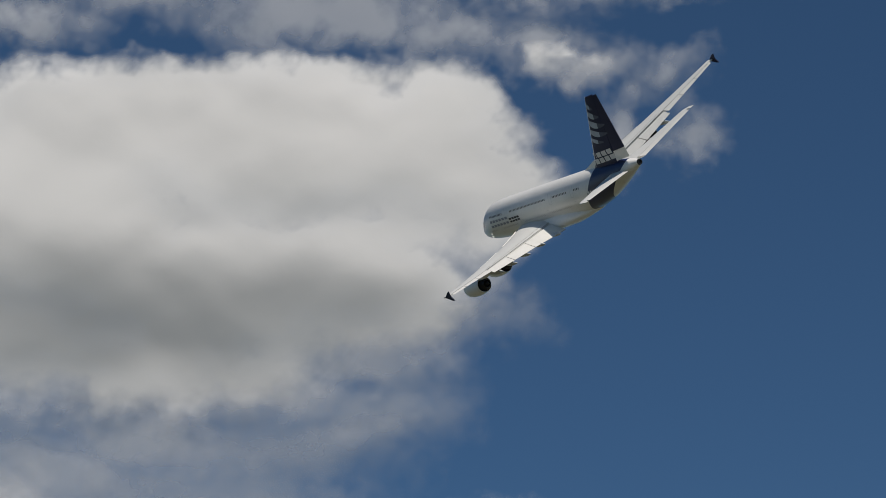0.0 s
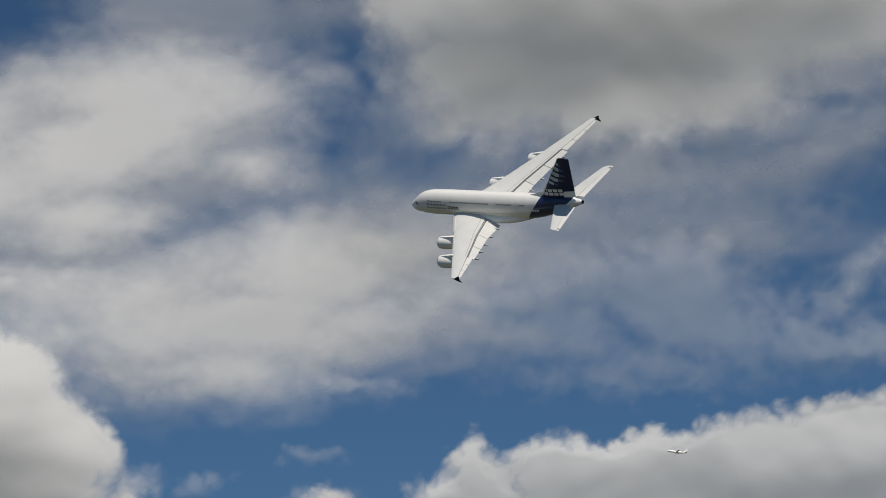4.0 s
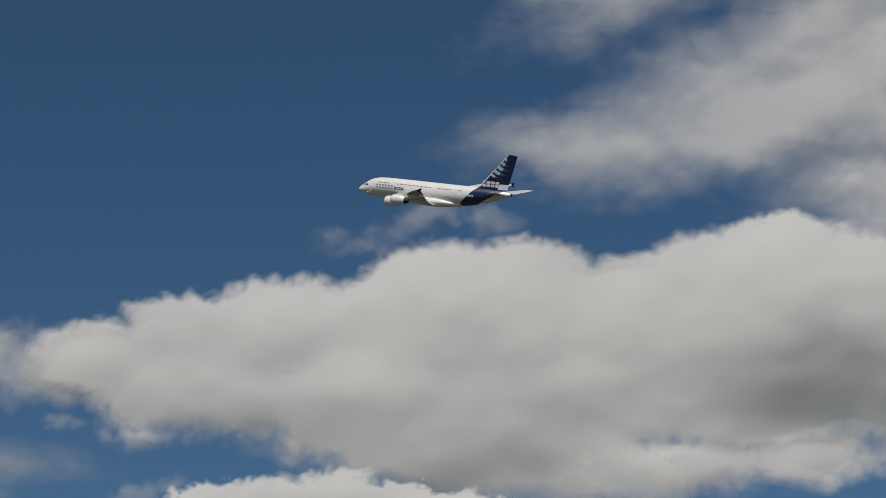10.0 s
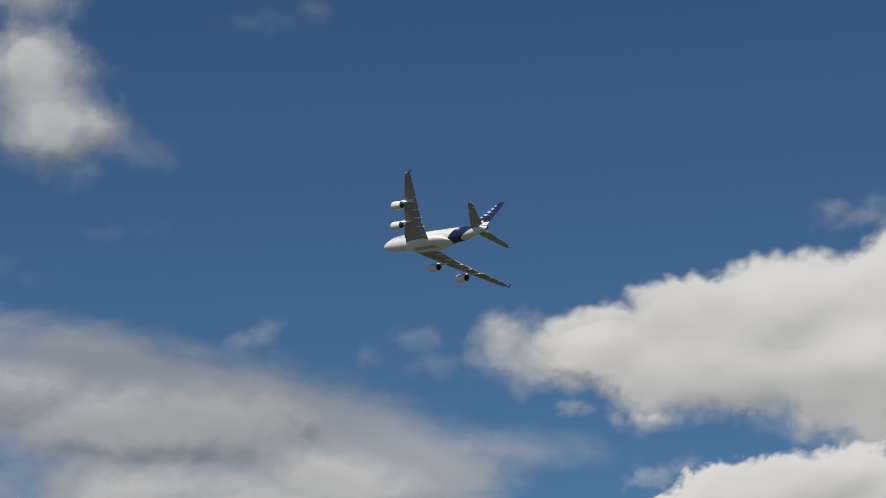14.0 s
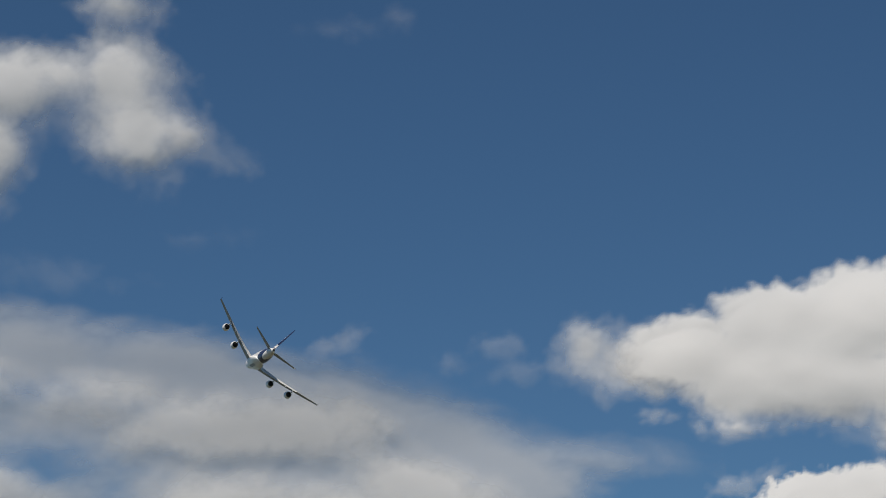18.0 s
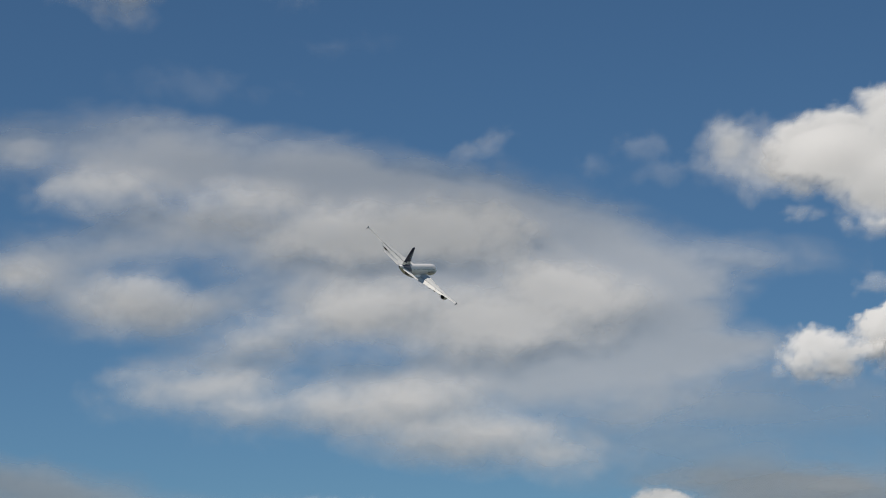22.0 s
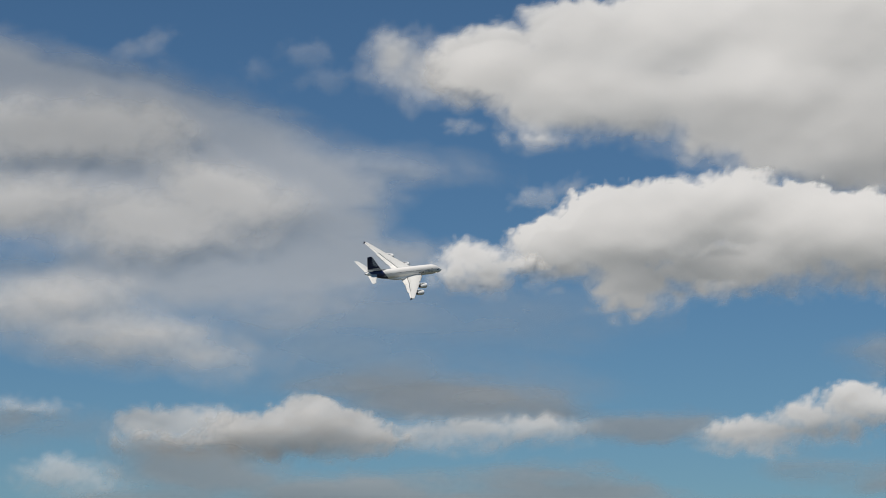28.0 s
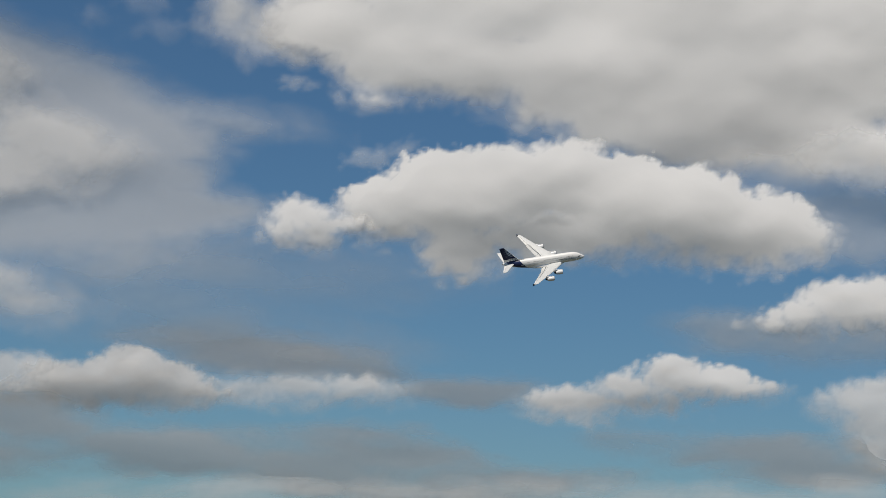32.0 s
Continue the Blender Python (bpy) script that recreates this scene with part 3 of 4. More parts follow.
def cloud(name, label, lobes, layer, rim, tear, opacity, seed, holes=(), bellies=(), relief=0.35, tilt=0.0, knobs=0.15, streak=1.0,
          crisp=0.0, scatter=0.2, fray=0.35, lumps=1.0, grain=1.0, step=0.05, parent=None):
    """A cloud far off: a billowing front of overlapping lobes (azimuth, elevation, half width, half height, lean, in degrees) less its
    holes, thinning out towards the rim, with a rounded far side where it is thick. layer: metres behind the foremost clouds; rim: how wide
    it thins out; tear: how far the rim is torn; knobs: how far heads bulge from it; crisp: how much sharper the heads are than the
    underside; lumps: how lumpy its front is; relief: how steeply the lobes swell; scatter: the share of light let through;
    tilt and bellies: undersides that overhang (a belly's lean is its steepness)."""
    g = Grain(seed)
    pad = 0.3 + 1.2 * tear + rim
    wide = [max(p[2], p[3]) if len(p) > 4 else p[2] for p in lobes]
    tall = [max(p[2], p[3]) if len(p) > 4 else p[3] for p in lobes]
    a0, a1 = min(p[0] - w for p, w in zip(lobes, wide)) - pad, max(p[0] + w for p, w in zip(lobes, wide)) + pad
    e0, e1 = max(min(p[1] - w for p, w in zip(lobes, tall)) - pad, 0.4), max(p[1] + w for p, w in zip(lobes, tall)) + pad
    na, ne = int((a1 - a0) / step) + 1, int((e1 - e0) / step) + 1
    A, E = np.meshgrid(np.linspace(a0, a1, na), np.linspace(e0, e1, ne), indexing="ij")
    sa = A / streak

    def drift(octaves, size):
        """The places, pushed about so that the lobes lose their round outline."""
        u, v = sa * size, E * size
        return (A + 1.5 * tear * streak * (g.fractal(u + 3, v, octaves) - 0.5), E + 1.5 * tear * (g.fractal(u + 40, v + 40, octaves) - 0.5))

    def reach(p, x, y):
        """How far a place lies from a lobe's middle, 1 at its rim."""
        x, y = x - p[0], y - p[1]
        c, s = (math.cos(radians(p[4])), math.sin(radians(p[4]))) if len(p) > 4 else (1.0, 0.0)
        return np.sqrt(((x * c - y * s) / p[2]) ** 2 + ((x * s + y * c) / p[3]) ** 2)

    wa, we = drift(4, 0.8 * grain)
    ha, he = drift(2, 0.5 * grain)
    cover, dome = np.zeros_like(A), np.zeros_like(A)
    biggest = max(min(p[2:4]) for p in lobes)
    for p in lobes:
        r = min(p[2:4])
        cover += np.exp(np.clip(9.0 * r * (1 - reach(p, wa, we)), -40, 60))
        dome += np.exp(np.clip(2.6 * r * (1.1 - reach(p, ha, he) ** 2), -12, 60))
    cover, dome = np.log(cover + 1e-9) / 9.0, np.log(dome + 1.0) / 2.6
    for p in holes:
        gap = min(p[2:4]) * (reach(p, wa, we) - 1)
        cover = -np.log(np.exp(np.clip(-7 * cover, -60, 60)) + np.exp(np.clip(-7 * gap, -60, 60))) / 7.0
    torn = g.fractal(sa * 0.9 * grain + 7, E * 1.1 * grain + 3, 5)
    bill = g.fractal(sa * 1.3 * grain + 27, E * 1.5 * grain + 13, 3, billow=True)
    soft = g.fractal(sa * 0.5 * grain + 211, E * 0.65 * grain + 57, 2)
    broad = g.fractal(sa * 0.2 + 31, E * 0.28 + 77, 2)
    patch = g.fractal(sa * 0.35 + 61, E * 0.5 + 23, 3)
    deep = cover + 1.3 * tear * (torn - 0.5) + knobs * (bill - 0.35)
    # crisp heads, soft undersides
    under = 1 + crisp * np.tanh(2 * np.gradient(cover, axis=1) * (ne - 1) / (e1 - e0))
    body = deep / (min(rim, 2.0 * biggest) * np.clip(0.3 + 1.4 * patch, 0.45, 1.6) * under) + 0.33
    # where it stands: a steep front that leans back and bulges
    tan_e, ar = np.tan(np.radians(E)), np.radians(A)
    base = (3700 + 2 * layer) / (1 - 0.07 * tan_e)
    thick = np.clip(np.minimum(dome, 1.6), 0, None) * np.clip(cover / biggest * 3, 0, 1)

    def place(D):
        return np.stack([D * np.sin(ar), D * np.cos(ar), D * tan_e + 1.7], -1).reshape(-1, 3)

    near = place(base - 16 * min(relief, 0.5) * 2 * thick)
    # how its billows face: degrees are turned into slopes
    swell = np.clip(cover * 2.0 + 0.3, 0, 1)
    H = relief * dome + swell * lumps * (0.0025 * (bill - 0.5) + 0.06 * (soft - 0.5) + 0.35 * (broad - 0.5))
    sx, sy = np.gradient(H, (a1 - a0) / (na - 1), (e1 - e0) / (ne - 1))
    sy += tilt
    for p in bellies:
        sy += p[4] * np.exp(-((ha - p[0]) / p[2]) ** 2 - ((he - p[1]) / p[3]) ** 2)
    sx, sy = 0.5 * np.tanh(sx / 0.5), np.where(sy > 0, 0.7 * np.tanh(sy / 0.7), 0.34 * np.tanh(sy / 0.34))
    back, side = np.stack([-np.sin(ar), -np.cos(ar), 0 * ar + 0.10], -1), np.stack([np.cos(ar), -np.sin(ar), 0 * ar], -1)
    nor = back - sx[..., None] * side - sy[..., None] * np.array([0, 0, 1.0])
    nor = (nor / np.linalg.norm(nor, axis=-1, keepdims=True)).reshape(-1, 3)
    mat = cloud_material(name, opacity, fray, seed, scatter)

    def sheet(title, co, keep, stride, whole=False):
        """One skin of the cloud over the cells that it fills."""
        grid = np.arange(na * ne).reshape(na, ne)[::stride, ::stride]
        keep = keep[::stride, ::stride]
        corners = np.stack([keep[:-1, :-1], keep[1:, :-1], keep[:-1, 1:], keep[1:, 1:]])
        cell = corners.all(0) if whole else corners.any(0)
        quads = np.stack([grid[:-1, :-1], grid[1:, :-1], grid[1:, 1:], grid[:-1, 1:]], -1)[cell]
        used, renum = np.unique(quads, return_inverse=True)
        me = bpy.data.meshes.new(title)
        me.from_pydata(co[used].tolist(), [], renum.reshape(-1, 4).tolist())
        me.attributes.new("thickness_map", "FLOAT", "POINT").data.foreach_set("value", np.clip(body.reshape(-1)[used], -2, 3).astype(np.float32))
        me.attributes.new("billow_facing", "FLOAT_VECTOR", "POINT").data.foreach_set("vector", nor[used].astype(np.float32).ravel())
        me.shade_smooth()
        me.materials.append(mat)
        return new(title, me)

    ob = sheet(name, near, body > -0.1 - 0.45 * fray, 1)
    solid = body > 1.0 + 0.5 * fray
    if opacity > 0.93 and solid[4:-4:4, 4:-4:4].sum() > 8:
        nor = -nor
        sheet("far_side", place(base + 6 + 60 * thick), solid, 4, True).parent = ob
    if parent:
        ob.parent = parent
        return tagged(ob, label)
    return tagged(ob, label, "cloud", "clouds in the sky")


# ---- clouds begin ----
bank = cloud("storm_cloud", "thick white cloud bank with a wide grey centre", [
    (40.34, 25.81, 6.01, 2.32), (44.62, 25.45, 2.85, 1.93), (46.31, 24.79, 1.56, 1.03), (35.19, 24.08, 3.67, 2.84),
    (39.02, 22.57, 5.86, 2.19), (42.51, 23.01, 2.94, 1.93), (34.51, 21.48, 2.35, 1.55), (37.43, 20.84, 3.45, 1.03),
    (40.45, 21.06, 2.07, 0.9), (32.74, 23.29, 1.4, 1.68), (43.91, 23.92, 1.97, 1.22), (36.53, 26.03, 4.3, 1.93),
    (40.79, 26.3, 4.31, 1.68), (44.81, 26.58, 1.73, 1.55), (45.91, 24.24, 0.99, 1.55), (43.64, 22.72, 2.1, 1.55),
    (38.8, 22.08, 4.59, 1.16), (48.02, 27.92, 1.02, 0.32)],
    bellies=[(37.37, 22.26, 5.29, 1.55, 0.41), (42.09, 22.63, 2.79, 1.16, 0.16), (34.26, 21.21, 2.76, 1.16, 0.16)],
    layer=150, rim=1, tear=0.42, opacity=0.97, seed=1, crisp=0.4, relief=0.1, knobs=0.12, lumps=0.8, fray=0.3, tilt=0.06)
cloud("fringe", "thin torn grey-white fringe below the bank", [
    (34.23, 19.48, 1.23, 0.71), (37.09, 19.16, 2.86, 0.64), (44.04, 19.93, 1.23, 0.45), (41.03, 19.26, 2.73, 0.64),
    (38.61, 18.31, 3.53, 0.58), (32.7, 18.31, 2.04, 0.77), (43.09, 19.96, 1.78, 0.58), (40.63, 20, 1.65, 0.64),
    (46.15, 22.18, 1.25, 0.52), (43.64, 21.18, 1.52, 0.77), (30.83, 24.8, 1.7, 1.93), (32.42, 20.33, 1.37, 0.77),
    (31.31, 19.11, 1.64, 0.77)],
    layer=140, rim=1, tear=0.5, opacity=0.3, seed=2, relief=0.06, tilt=0.34, lumps=0.6, fray=0.5, parent=bank)
cloud("high_cloud", "ragged thin grey-white cloud with blue gaps", [
    (41.61, 29.13, 3.69, 0.97), (33.97, 28.55, 1.91, 0.52), (44.83, 28.63, 1.91, 0.58), (47.46, 28.39, 1.32, 0.54),
    (48.89, 27.82, 1.02, 0.41), (50.54, 27.56, 0.87, 0.41, -25), (51.17, 26.18, 0.43, 0.58), (37.79, 29.78, 7.42, 0.77),
    (48.11, 30.09, 5.96, 0.9), (49.31, 26.1, 0.5, 0.77, -15), (51.27, 26.13, 0.65, 0.58)],
    layer=185, rim=1, tear=0.6, opacity=0.5, seed=3, relief=0.1, tilt=0.14, lumps=0.7, fray=0.5)
veil = cloud("veil_cloud", "broad streaked grey-white cloud veil", [
    (24.72, 20.29, 3.57, 1.68), (27.22, 16.77, 5.11, 1.42), (31.36, 15.75, 4.02, 0.9), (23.61, 17.7, 2.71, 1.93),
    (28.37, 21.78, 2.22, 1.16, -30), (28.93, 19.61, 1.09, 0.77), (32.18, 17.16, 4.05, 1.29), (34.89, 17.89, 3.52, 1.55),
    (26.2, 14.83, 2.67, 1.03), (39.04, 19.8, 4.11, 1.55), (42.81, 19.71, 1.92, 0.77, -15), (40.27, 17.69, 2.71, 0.77),
    (27.83, 22.97, 3.22, 1.42), (27.17, 20.01, 2.06, 1.42), (26.71, 19.03, 3.54, 1.03, -12)],
    holes=[(29.67, 21.73, 0.67, 0.22), (31.47, 21.9, 0.47, 0.19), (31.05, 19.87, 0.71, 0.46), (32.41, 19.61, 0.47, 0.26),
    (42.74, 20.67, 0.55, 0.19), (40.94, 19.96, 0.47, 0.18)],
    layer=165, rim=1.5, tear=0.45, opacity=0.45, seed=4, scatter=0.3, relief=0.04, tilt=0.16, lumps=0.6, streak=1.6, fray=0.3)
cloud("streak_band", "pale streaked band of the veil", [
    (21.59, 18.73, 5.71, 1.35, -14), (25.29, 20.03, 4.53, 1.29, -20), (17.55, 17.86, 2.71, 0.77),
    (26.14, 21.29, 4.56, 1.16), (30.34, 17.42, 4.46, 1.29, -5), (28, 15.84, 5.63, 1.16), (25.61, 16.55, 3.76, 0.9),
    (28.82, 19.54, 1.23, 0.64), (17.73, 21.48, 1.52, 0.9, -20), (16.08, 21.46, 0.83, 0.52), (14.66, 17.83, 0.54, 0.26),
    (28.25, 14.88, 2.67, 0.77), (17.33, 20.72, 1.52, 0.28, -10), (21.87, 20.33, 3.16, 1.03, -25),
    (19.96, 19.23, 2.73, 0.9, -20), (23.8, 21.21, 2.07, 0.77), (24.55, 18.17, 2.44, 0.9), (25.51, 16.09, 1.48, 0.9),
    (21.64, 19.55, 2.73, 0.77)],
    holes=[(31.55, 20.04, 0.82, 0.39), (30.5, 20.61, 0.55, 0.39), (22.15, 21.74, 2.08, 0.52, -30)],
    bellies=[(30.29, 16.4, 4.43, 1.42, 0.16)],
    layer=158, rim=1.5, tear=0.35, opacity=0.86, seed=8, scatter=0.3, relief=0.05, tilt=-0.18, lumps=0.6, streak=1.6, fray=0.25, parent=veil)
cloud("mottled_cloud", "band of small mottled white cloudlets", [
    (38.13, 16.7, 2.83, 0.97, 10), (40.01, 15.68, 2.01, 0.77), (43.33, 15.09, 4, 0.58, 5), (34.65, 16.37, 2.69, 0.64),
    (38.88, 16.47, 1.75, 1.42), (42.1, 15.16, 2.14, 0.64), (36.17, 15.54, 1.87, 0.77), (37.87, 14.84, 2.67, 0.52)],
    layer=140, rim=1.2, tear=0.5, opacity=0.28, seed=35, relief=0.15, grain=1.6, tilt=0.08, lumps=0.8, knobs=0.12, fray=0.6)
cloud("small_cloud", "small torn crescent of white cloud below the bank", [
    (45.11, 17.49, 1.62, 0.39, -10), (46.16, 17.02, 0.67, 0.54), (44.42, 16.42, 0.6, 0.49),
    (42.68, 16.31, 0.64, 0.39, -30), (43.56, 17.01, 0.81, 0.26, -25), (45.35, 16.59, 0.54, 0.39)],
    layer=125, rim=0.8, tear=0.3, opacity=0.36, seed=5, relief=0.15, tilt=0.05, grain=1.4, fray=0.6)
cloud("cumulus_cloud", "dim white cumulus cloud with a soft top", [
    (34.09, 12.19, 0.66, 0.77), (35.94, 12.34, 1.52, 0.97), (38.02, 12.09, 1.98, 1.29), (40.62, 12.18, 2.64, 1.55),
    (43.08, 12.32, 2.51, 1.8), (37.3, 10.39, 4.59, 1.93), (30.55, 11.91, 0.63, 0.36), (33.93, 12.52, 0.59, 0.77),
    (33.18, 11.86, 0.79, 0.58), (31.69, 10.4, 2.1, 0.58), (29.36, 10.29, 1.57, 0.39), (34.15, 11.37, 1.31, 1.03),
    (43.98, 12.17, 2.9, 1.29), (46.81, 12.32, 2.64, 1.29)],
    bellies=[(39.94, 11.57, 3.95, 1.03, 0.18)],
    layer=60, rim=0.6, tear=0.28, opacity=0.93, seed=6, crisp=0.3, knobs=0.25, relief=0.16, tilt=0.22, grain=1.3)
cloud("small_cloud", "small puffy white cloud", [
    (30.4, 11.72, 0.72, 0.46), (29.48, 11.56, 0.53, 0.18), (31.1, 11.5, 0.33, 0.23)],
    layer=55, rim=0.7, tear=0.2, opacity=0.6, seed=7, relief=0.16, tilt=0.14, grain=1.4)
cloud("small_cloud", "faint scrap of white cloud", [
    (27.62, 12.32, 0.46, 0.18, -10), (30, 12.95, 0.6, 0.18), (31.26, 14.62, 0.8, 0.18)],
    layer=56, rim=0.8, tear=0.25, opacity=0.2, seed=27, relief=0.1, grain=1.5, fray=0.6)
giant = cloud("cumulus_cloud", "big white cumulus cloud with a dark grey base", [
    (9.94, 13.53, 1.72, 1.35), (13.44, 13.76, 2.52, 1.93), (15.28, 13.93, 1.99, 1.8), (17.53, 13.7, 2.12, 1.57),
    (19.65, 13.96, 2.39, 1.83), (21.38, 14.21, 1.99, 1.93), (23.09, 13.87, 1.46, 1.87), (24.13, 12.96, 1.45, 1.42),
    (25.37, 12.87, 0.42, 0.64), (23.58, 11.94, 2.24, 1.03), (20.31, 12.1, 3.29, 1.42), (16.5, 12.22, 3.3, 1.29),
    (13.1, 12.16, 2.11, 1.16), (5.33, 12.99, 1.26, 0.84), (7.05, 13.44, 1.46, 1.03), (9.04, 13.54, 1.59, 1.22),
    (8.62, 12.33, 1.71, 0.64), (12.92, 11.21, 2.36, 1.16), (11.74, 13.84, 1.59, 1.13), (11.79, 12.15, 3.3, 1.42)] + [
    (4.98, 12.95, 1.45, 0.8), (6.71, 12.39, 1.58, 1.1), (8.69, 12.22, 1.85, 0.97), (10.67, 12.03, 1.58, 1.16),
    (12, 11.29, 1.71, 1.03), (13.96, 11.08, 2.36, 1.29), (15.91, 10.86, 1.97, 0.97), (9.79, 11.1, 0.37, 0.45),
    (6.24, 11.22, 0.53, 0.19), (18.81, 10.49, 2.1, 0.58), (21.8, 10.58, 1.7, 0.64), (10.46, 11.08, 0.33, 0.32),
    (10.31, 11.78, 0.79, 0.39), (10.76, 12.05, 0.79, 0.39)],
    bellies=[(23.06, 11.95, 2.63, 1.1, 0.41), (18.34, 11.97, 3.95, 0.9, 0.12), (21.62, 12.48, 3.3, 0.77, 0.09),
    (13.98, 10.44, 3.41, 0.9, 0.26), (8.05, 11.81, 3.29, 0.77, 0.13)],
    layer=85, rim=0.5, tear=0.2, opacity=1, seed=9, crisp=0.3, knobs=0.16, relief=0.18, grain=1.2, fray=0.3, tilt=-0.02)
cloud("soft_tip", "soft fading tip of the cumulus", [
    (2.9, 13.11, 0.66, 0.62), (3.75, 12.84, 0.99, 0.59), (4.94, 12.87, 1.19, 0.64), (3.68, 12.6, 0.92, 0.58),
    (4.73, 12.68, 1.32, 0.58)],
    layer=88, rim=1, tear=0.22, opacity=0.85, seed=53, relief=0.12, grain=1.3, fray=0.4, tilt=0.05, parent=giant)
cloud("scrap", "small pale scrap torn off the cumulus", [
    (26.2, 12.34, 0.4, 0.23), (25.86, 11.96, 0.29, 0.34)],
    layer=90, rim=0.5, tear=0.2, opacity=0.6, seed=29, relief=0.1, grain=1.6, fray=0.4, parent=giant)
cloud("scrap", "pale veil over the cumulus top", [
    (23.53, 15.79, 0.8, 0.52), (24.06, 15.52, 0.4, 0.52)],
    layer=90, rim=0.9, tear=0.2, opacity=0.4, seed=38, relief=0.1, grain=1.6, fray=0.4, parent=giant)
cloud("scrap", "small torn scrap under the cumulus", [
    (10.11, 11.21, 0.29, 0.36)],
    layer=90, rim=0.5, tear=0.2, opacity=0.6, seed=39, relief=0.1, grain=1.6, fray=0.4, parent=giant)
cloud("small_cloud", "thin torn white wisp above the cumulus", [
    (12.72, 16.26, 0.87, 0.31, -20), (14.06, 16.17, 0.67, 0.28), (11.26, 15.65, 0.54, 0.15), (14.5, 16.16, 0.47, 0.28)],
    layer=110, rim=0.9, tear=0.4, opacity=0.3, seed=10, relief=0.1, grain=1.4, fray=0.6)
cloud("small_cloud", "small dark grey cloud scrap", [
    (21.26, 19.43, 0.45, 0.21)],
    layer=60, rim=0.5, tear=0.15, opacity=0.42, seed=42, tilt=0.7, relief=0.1)
patchy = cloud("patchy_cloud", "patchy white cloud with soft edges", [
    (-10.99, 18.84, 1.63, 0.97), (-11.32, 17.37, 1.01, 1.03), (-8.2, 19.09, 1.3, 1.16), (-7.9, 17.95, 1.15, 0.97),
    (-9.6, 19.1, 1.5, 0.71), (-6.76, 17.98, 0.61, 0.52), (-12.54, 18.26, 1.36, 1.42), (-8.25, 20.74, 0.76, 0.39)],
    layer=130, rim=1.2, tear=0.22, opacity=0.95, seed=12, crisp=0.2, relief=0.16, tilt=0.1, grain=1.2, fray=0.4)
cloud("wisp", "thin tail of the patchy cloud", [
    (-5.94, 17.46, 0.84, 0.34, 18), (-6.42, 17.86, 0.54, 0.39)],
    layer=128, rim=0.8, tear=0.3, opacity=0.24, seed=22, relief=0.1, tilt=0.1, fray=0.6, parent=patchy)
sheet_cloud = cloud("layer_cloud", "wide grey layer cloud with a smooth upper edge", [
    (-10.24, 12.99, 3.04, 0.97, 5), (-6.3, 12.34, 4.49, 1.1, 9), (-3.01, 11.05, 4.46, 1.68, 10),
    (-0.4, 10.13, 3.4, 1.8, 14), (-1.08, 8.33, 3.91, 1.35), (-4.33, 8.87, 3.26, 1.68), (-8.91, 11.16, 3.42, 1.1),
    (-10.71, 10.23, 3.01, 1.29), (-4.98, 10.29, 3.27, 1.55), (2.47, 10.65, 1.97, 0.34, 4), (-13.36, 13.16, 1.46, 0.58),
    (-12.78, 10.57, 1.7, 0.77), (-3.2, 6.68, 2.59, 0.71), (1.57, 8.54, 2.61, 0.64), (0.54, 7.5, 1.95, 0.52),
    (-4.9, 7.43, 2.6, 0.77), (-7.5, 8.4, 2.61, 0.64)],
    holes=[(-9.94, 10.37, 0.79, 0.23), (-6.15, 8.61, 0.98, 0.28), (-11.71, 8.81, 0.78, 0.26), (-7.19, 8.09, 0.39, 0.32),
    (-13.32, 11.7, 0.92, 0.26)],
    bellies=[(-2.49, 12.06, 4.35, 1.16, 0.24)],
    layer=92, rim=1, tear=0.22, opacity=0.68, seed=13, scatter=0.3, relief=0.04, tilt=0.1, lumps=0.5, streak=1.8, fray=0.2)
cloud("bright_lump", "brighter white lumps of the layer cloud", [
    (-11.79, 12.26, 1.45, 0.54), (-8.4, 11.94, 1.58, 0.54), (-10.96, 9.72, 1.44, 0.67), (-5.76, 9.51, 1.63, 0.71),
    (-8.23, 8.86, 0.91, 0.36), (-9.51, 7.82, 2.08, 0.52), (-4.72, 7.45, 2.08, 0.64), (-3.04, 6.74, 1.95, 0.49, 10),
    (-1.06, 9.88, 1.96, 0.84, 10), (-4.32, 11.38, 2.5, 0.77), (-13.66, 10.29, 0.79, 0.45), (-1.36, 6.22, 1.04, 0.21),
    (-5.64, 11.26, 2.63, 0.77), (-4.7, 9.75, 1.44, 0.52), (-7.52, 9.16, 0.91, 0.39), (-6.19, 7.28, 1.69, 0.52),
    (-2.87, 9.27, 2.35, 0.77), (-8.49, 7.35, 1.3, 0.39), (-3.86, 6.81, 1.95, 0.46)],
    bellies=[(-2.74, 11.93, 3.95, 1.16, 0.2)],
    layer=84, rim=1, tear=0.26, opacity=0.75, seed=51, crisp=0.2, relief=0.07, tilt=0.05, lumps=0.6, streak=1.3, fray=0.3, parent=sheet_cloud)
cloud("small_cloud", "tiny faint white cloud wisp", [
    (-2.76, 13.42, 0.45, 0.19, -20), (-3.2, 13.14, 0.29, 0.15, -30)],
    layer=95, rim=0.8, tear=0.15, opacity=0.24, seed=14, relief=0.1, grain=1.5, fray=0.5)
cloud("small_cloud", "faint broken white cloud wisps", [
    (0.82, 13.16, 0.5, 0.31), (-0.3, 12.82, 0.19, 0.26), (1.6, 12.63, 0.79, 0.18)],
    layer=95, rim=0.9, tear=0.35, opacity=0.13, seed=24, relief=0.1, grain=1.5, fray=0.6)
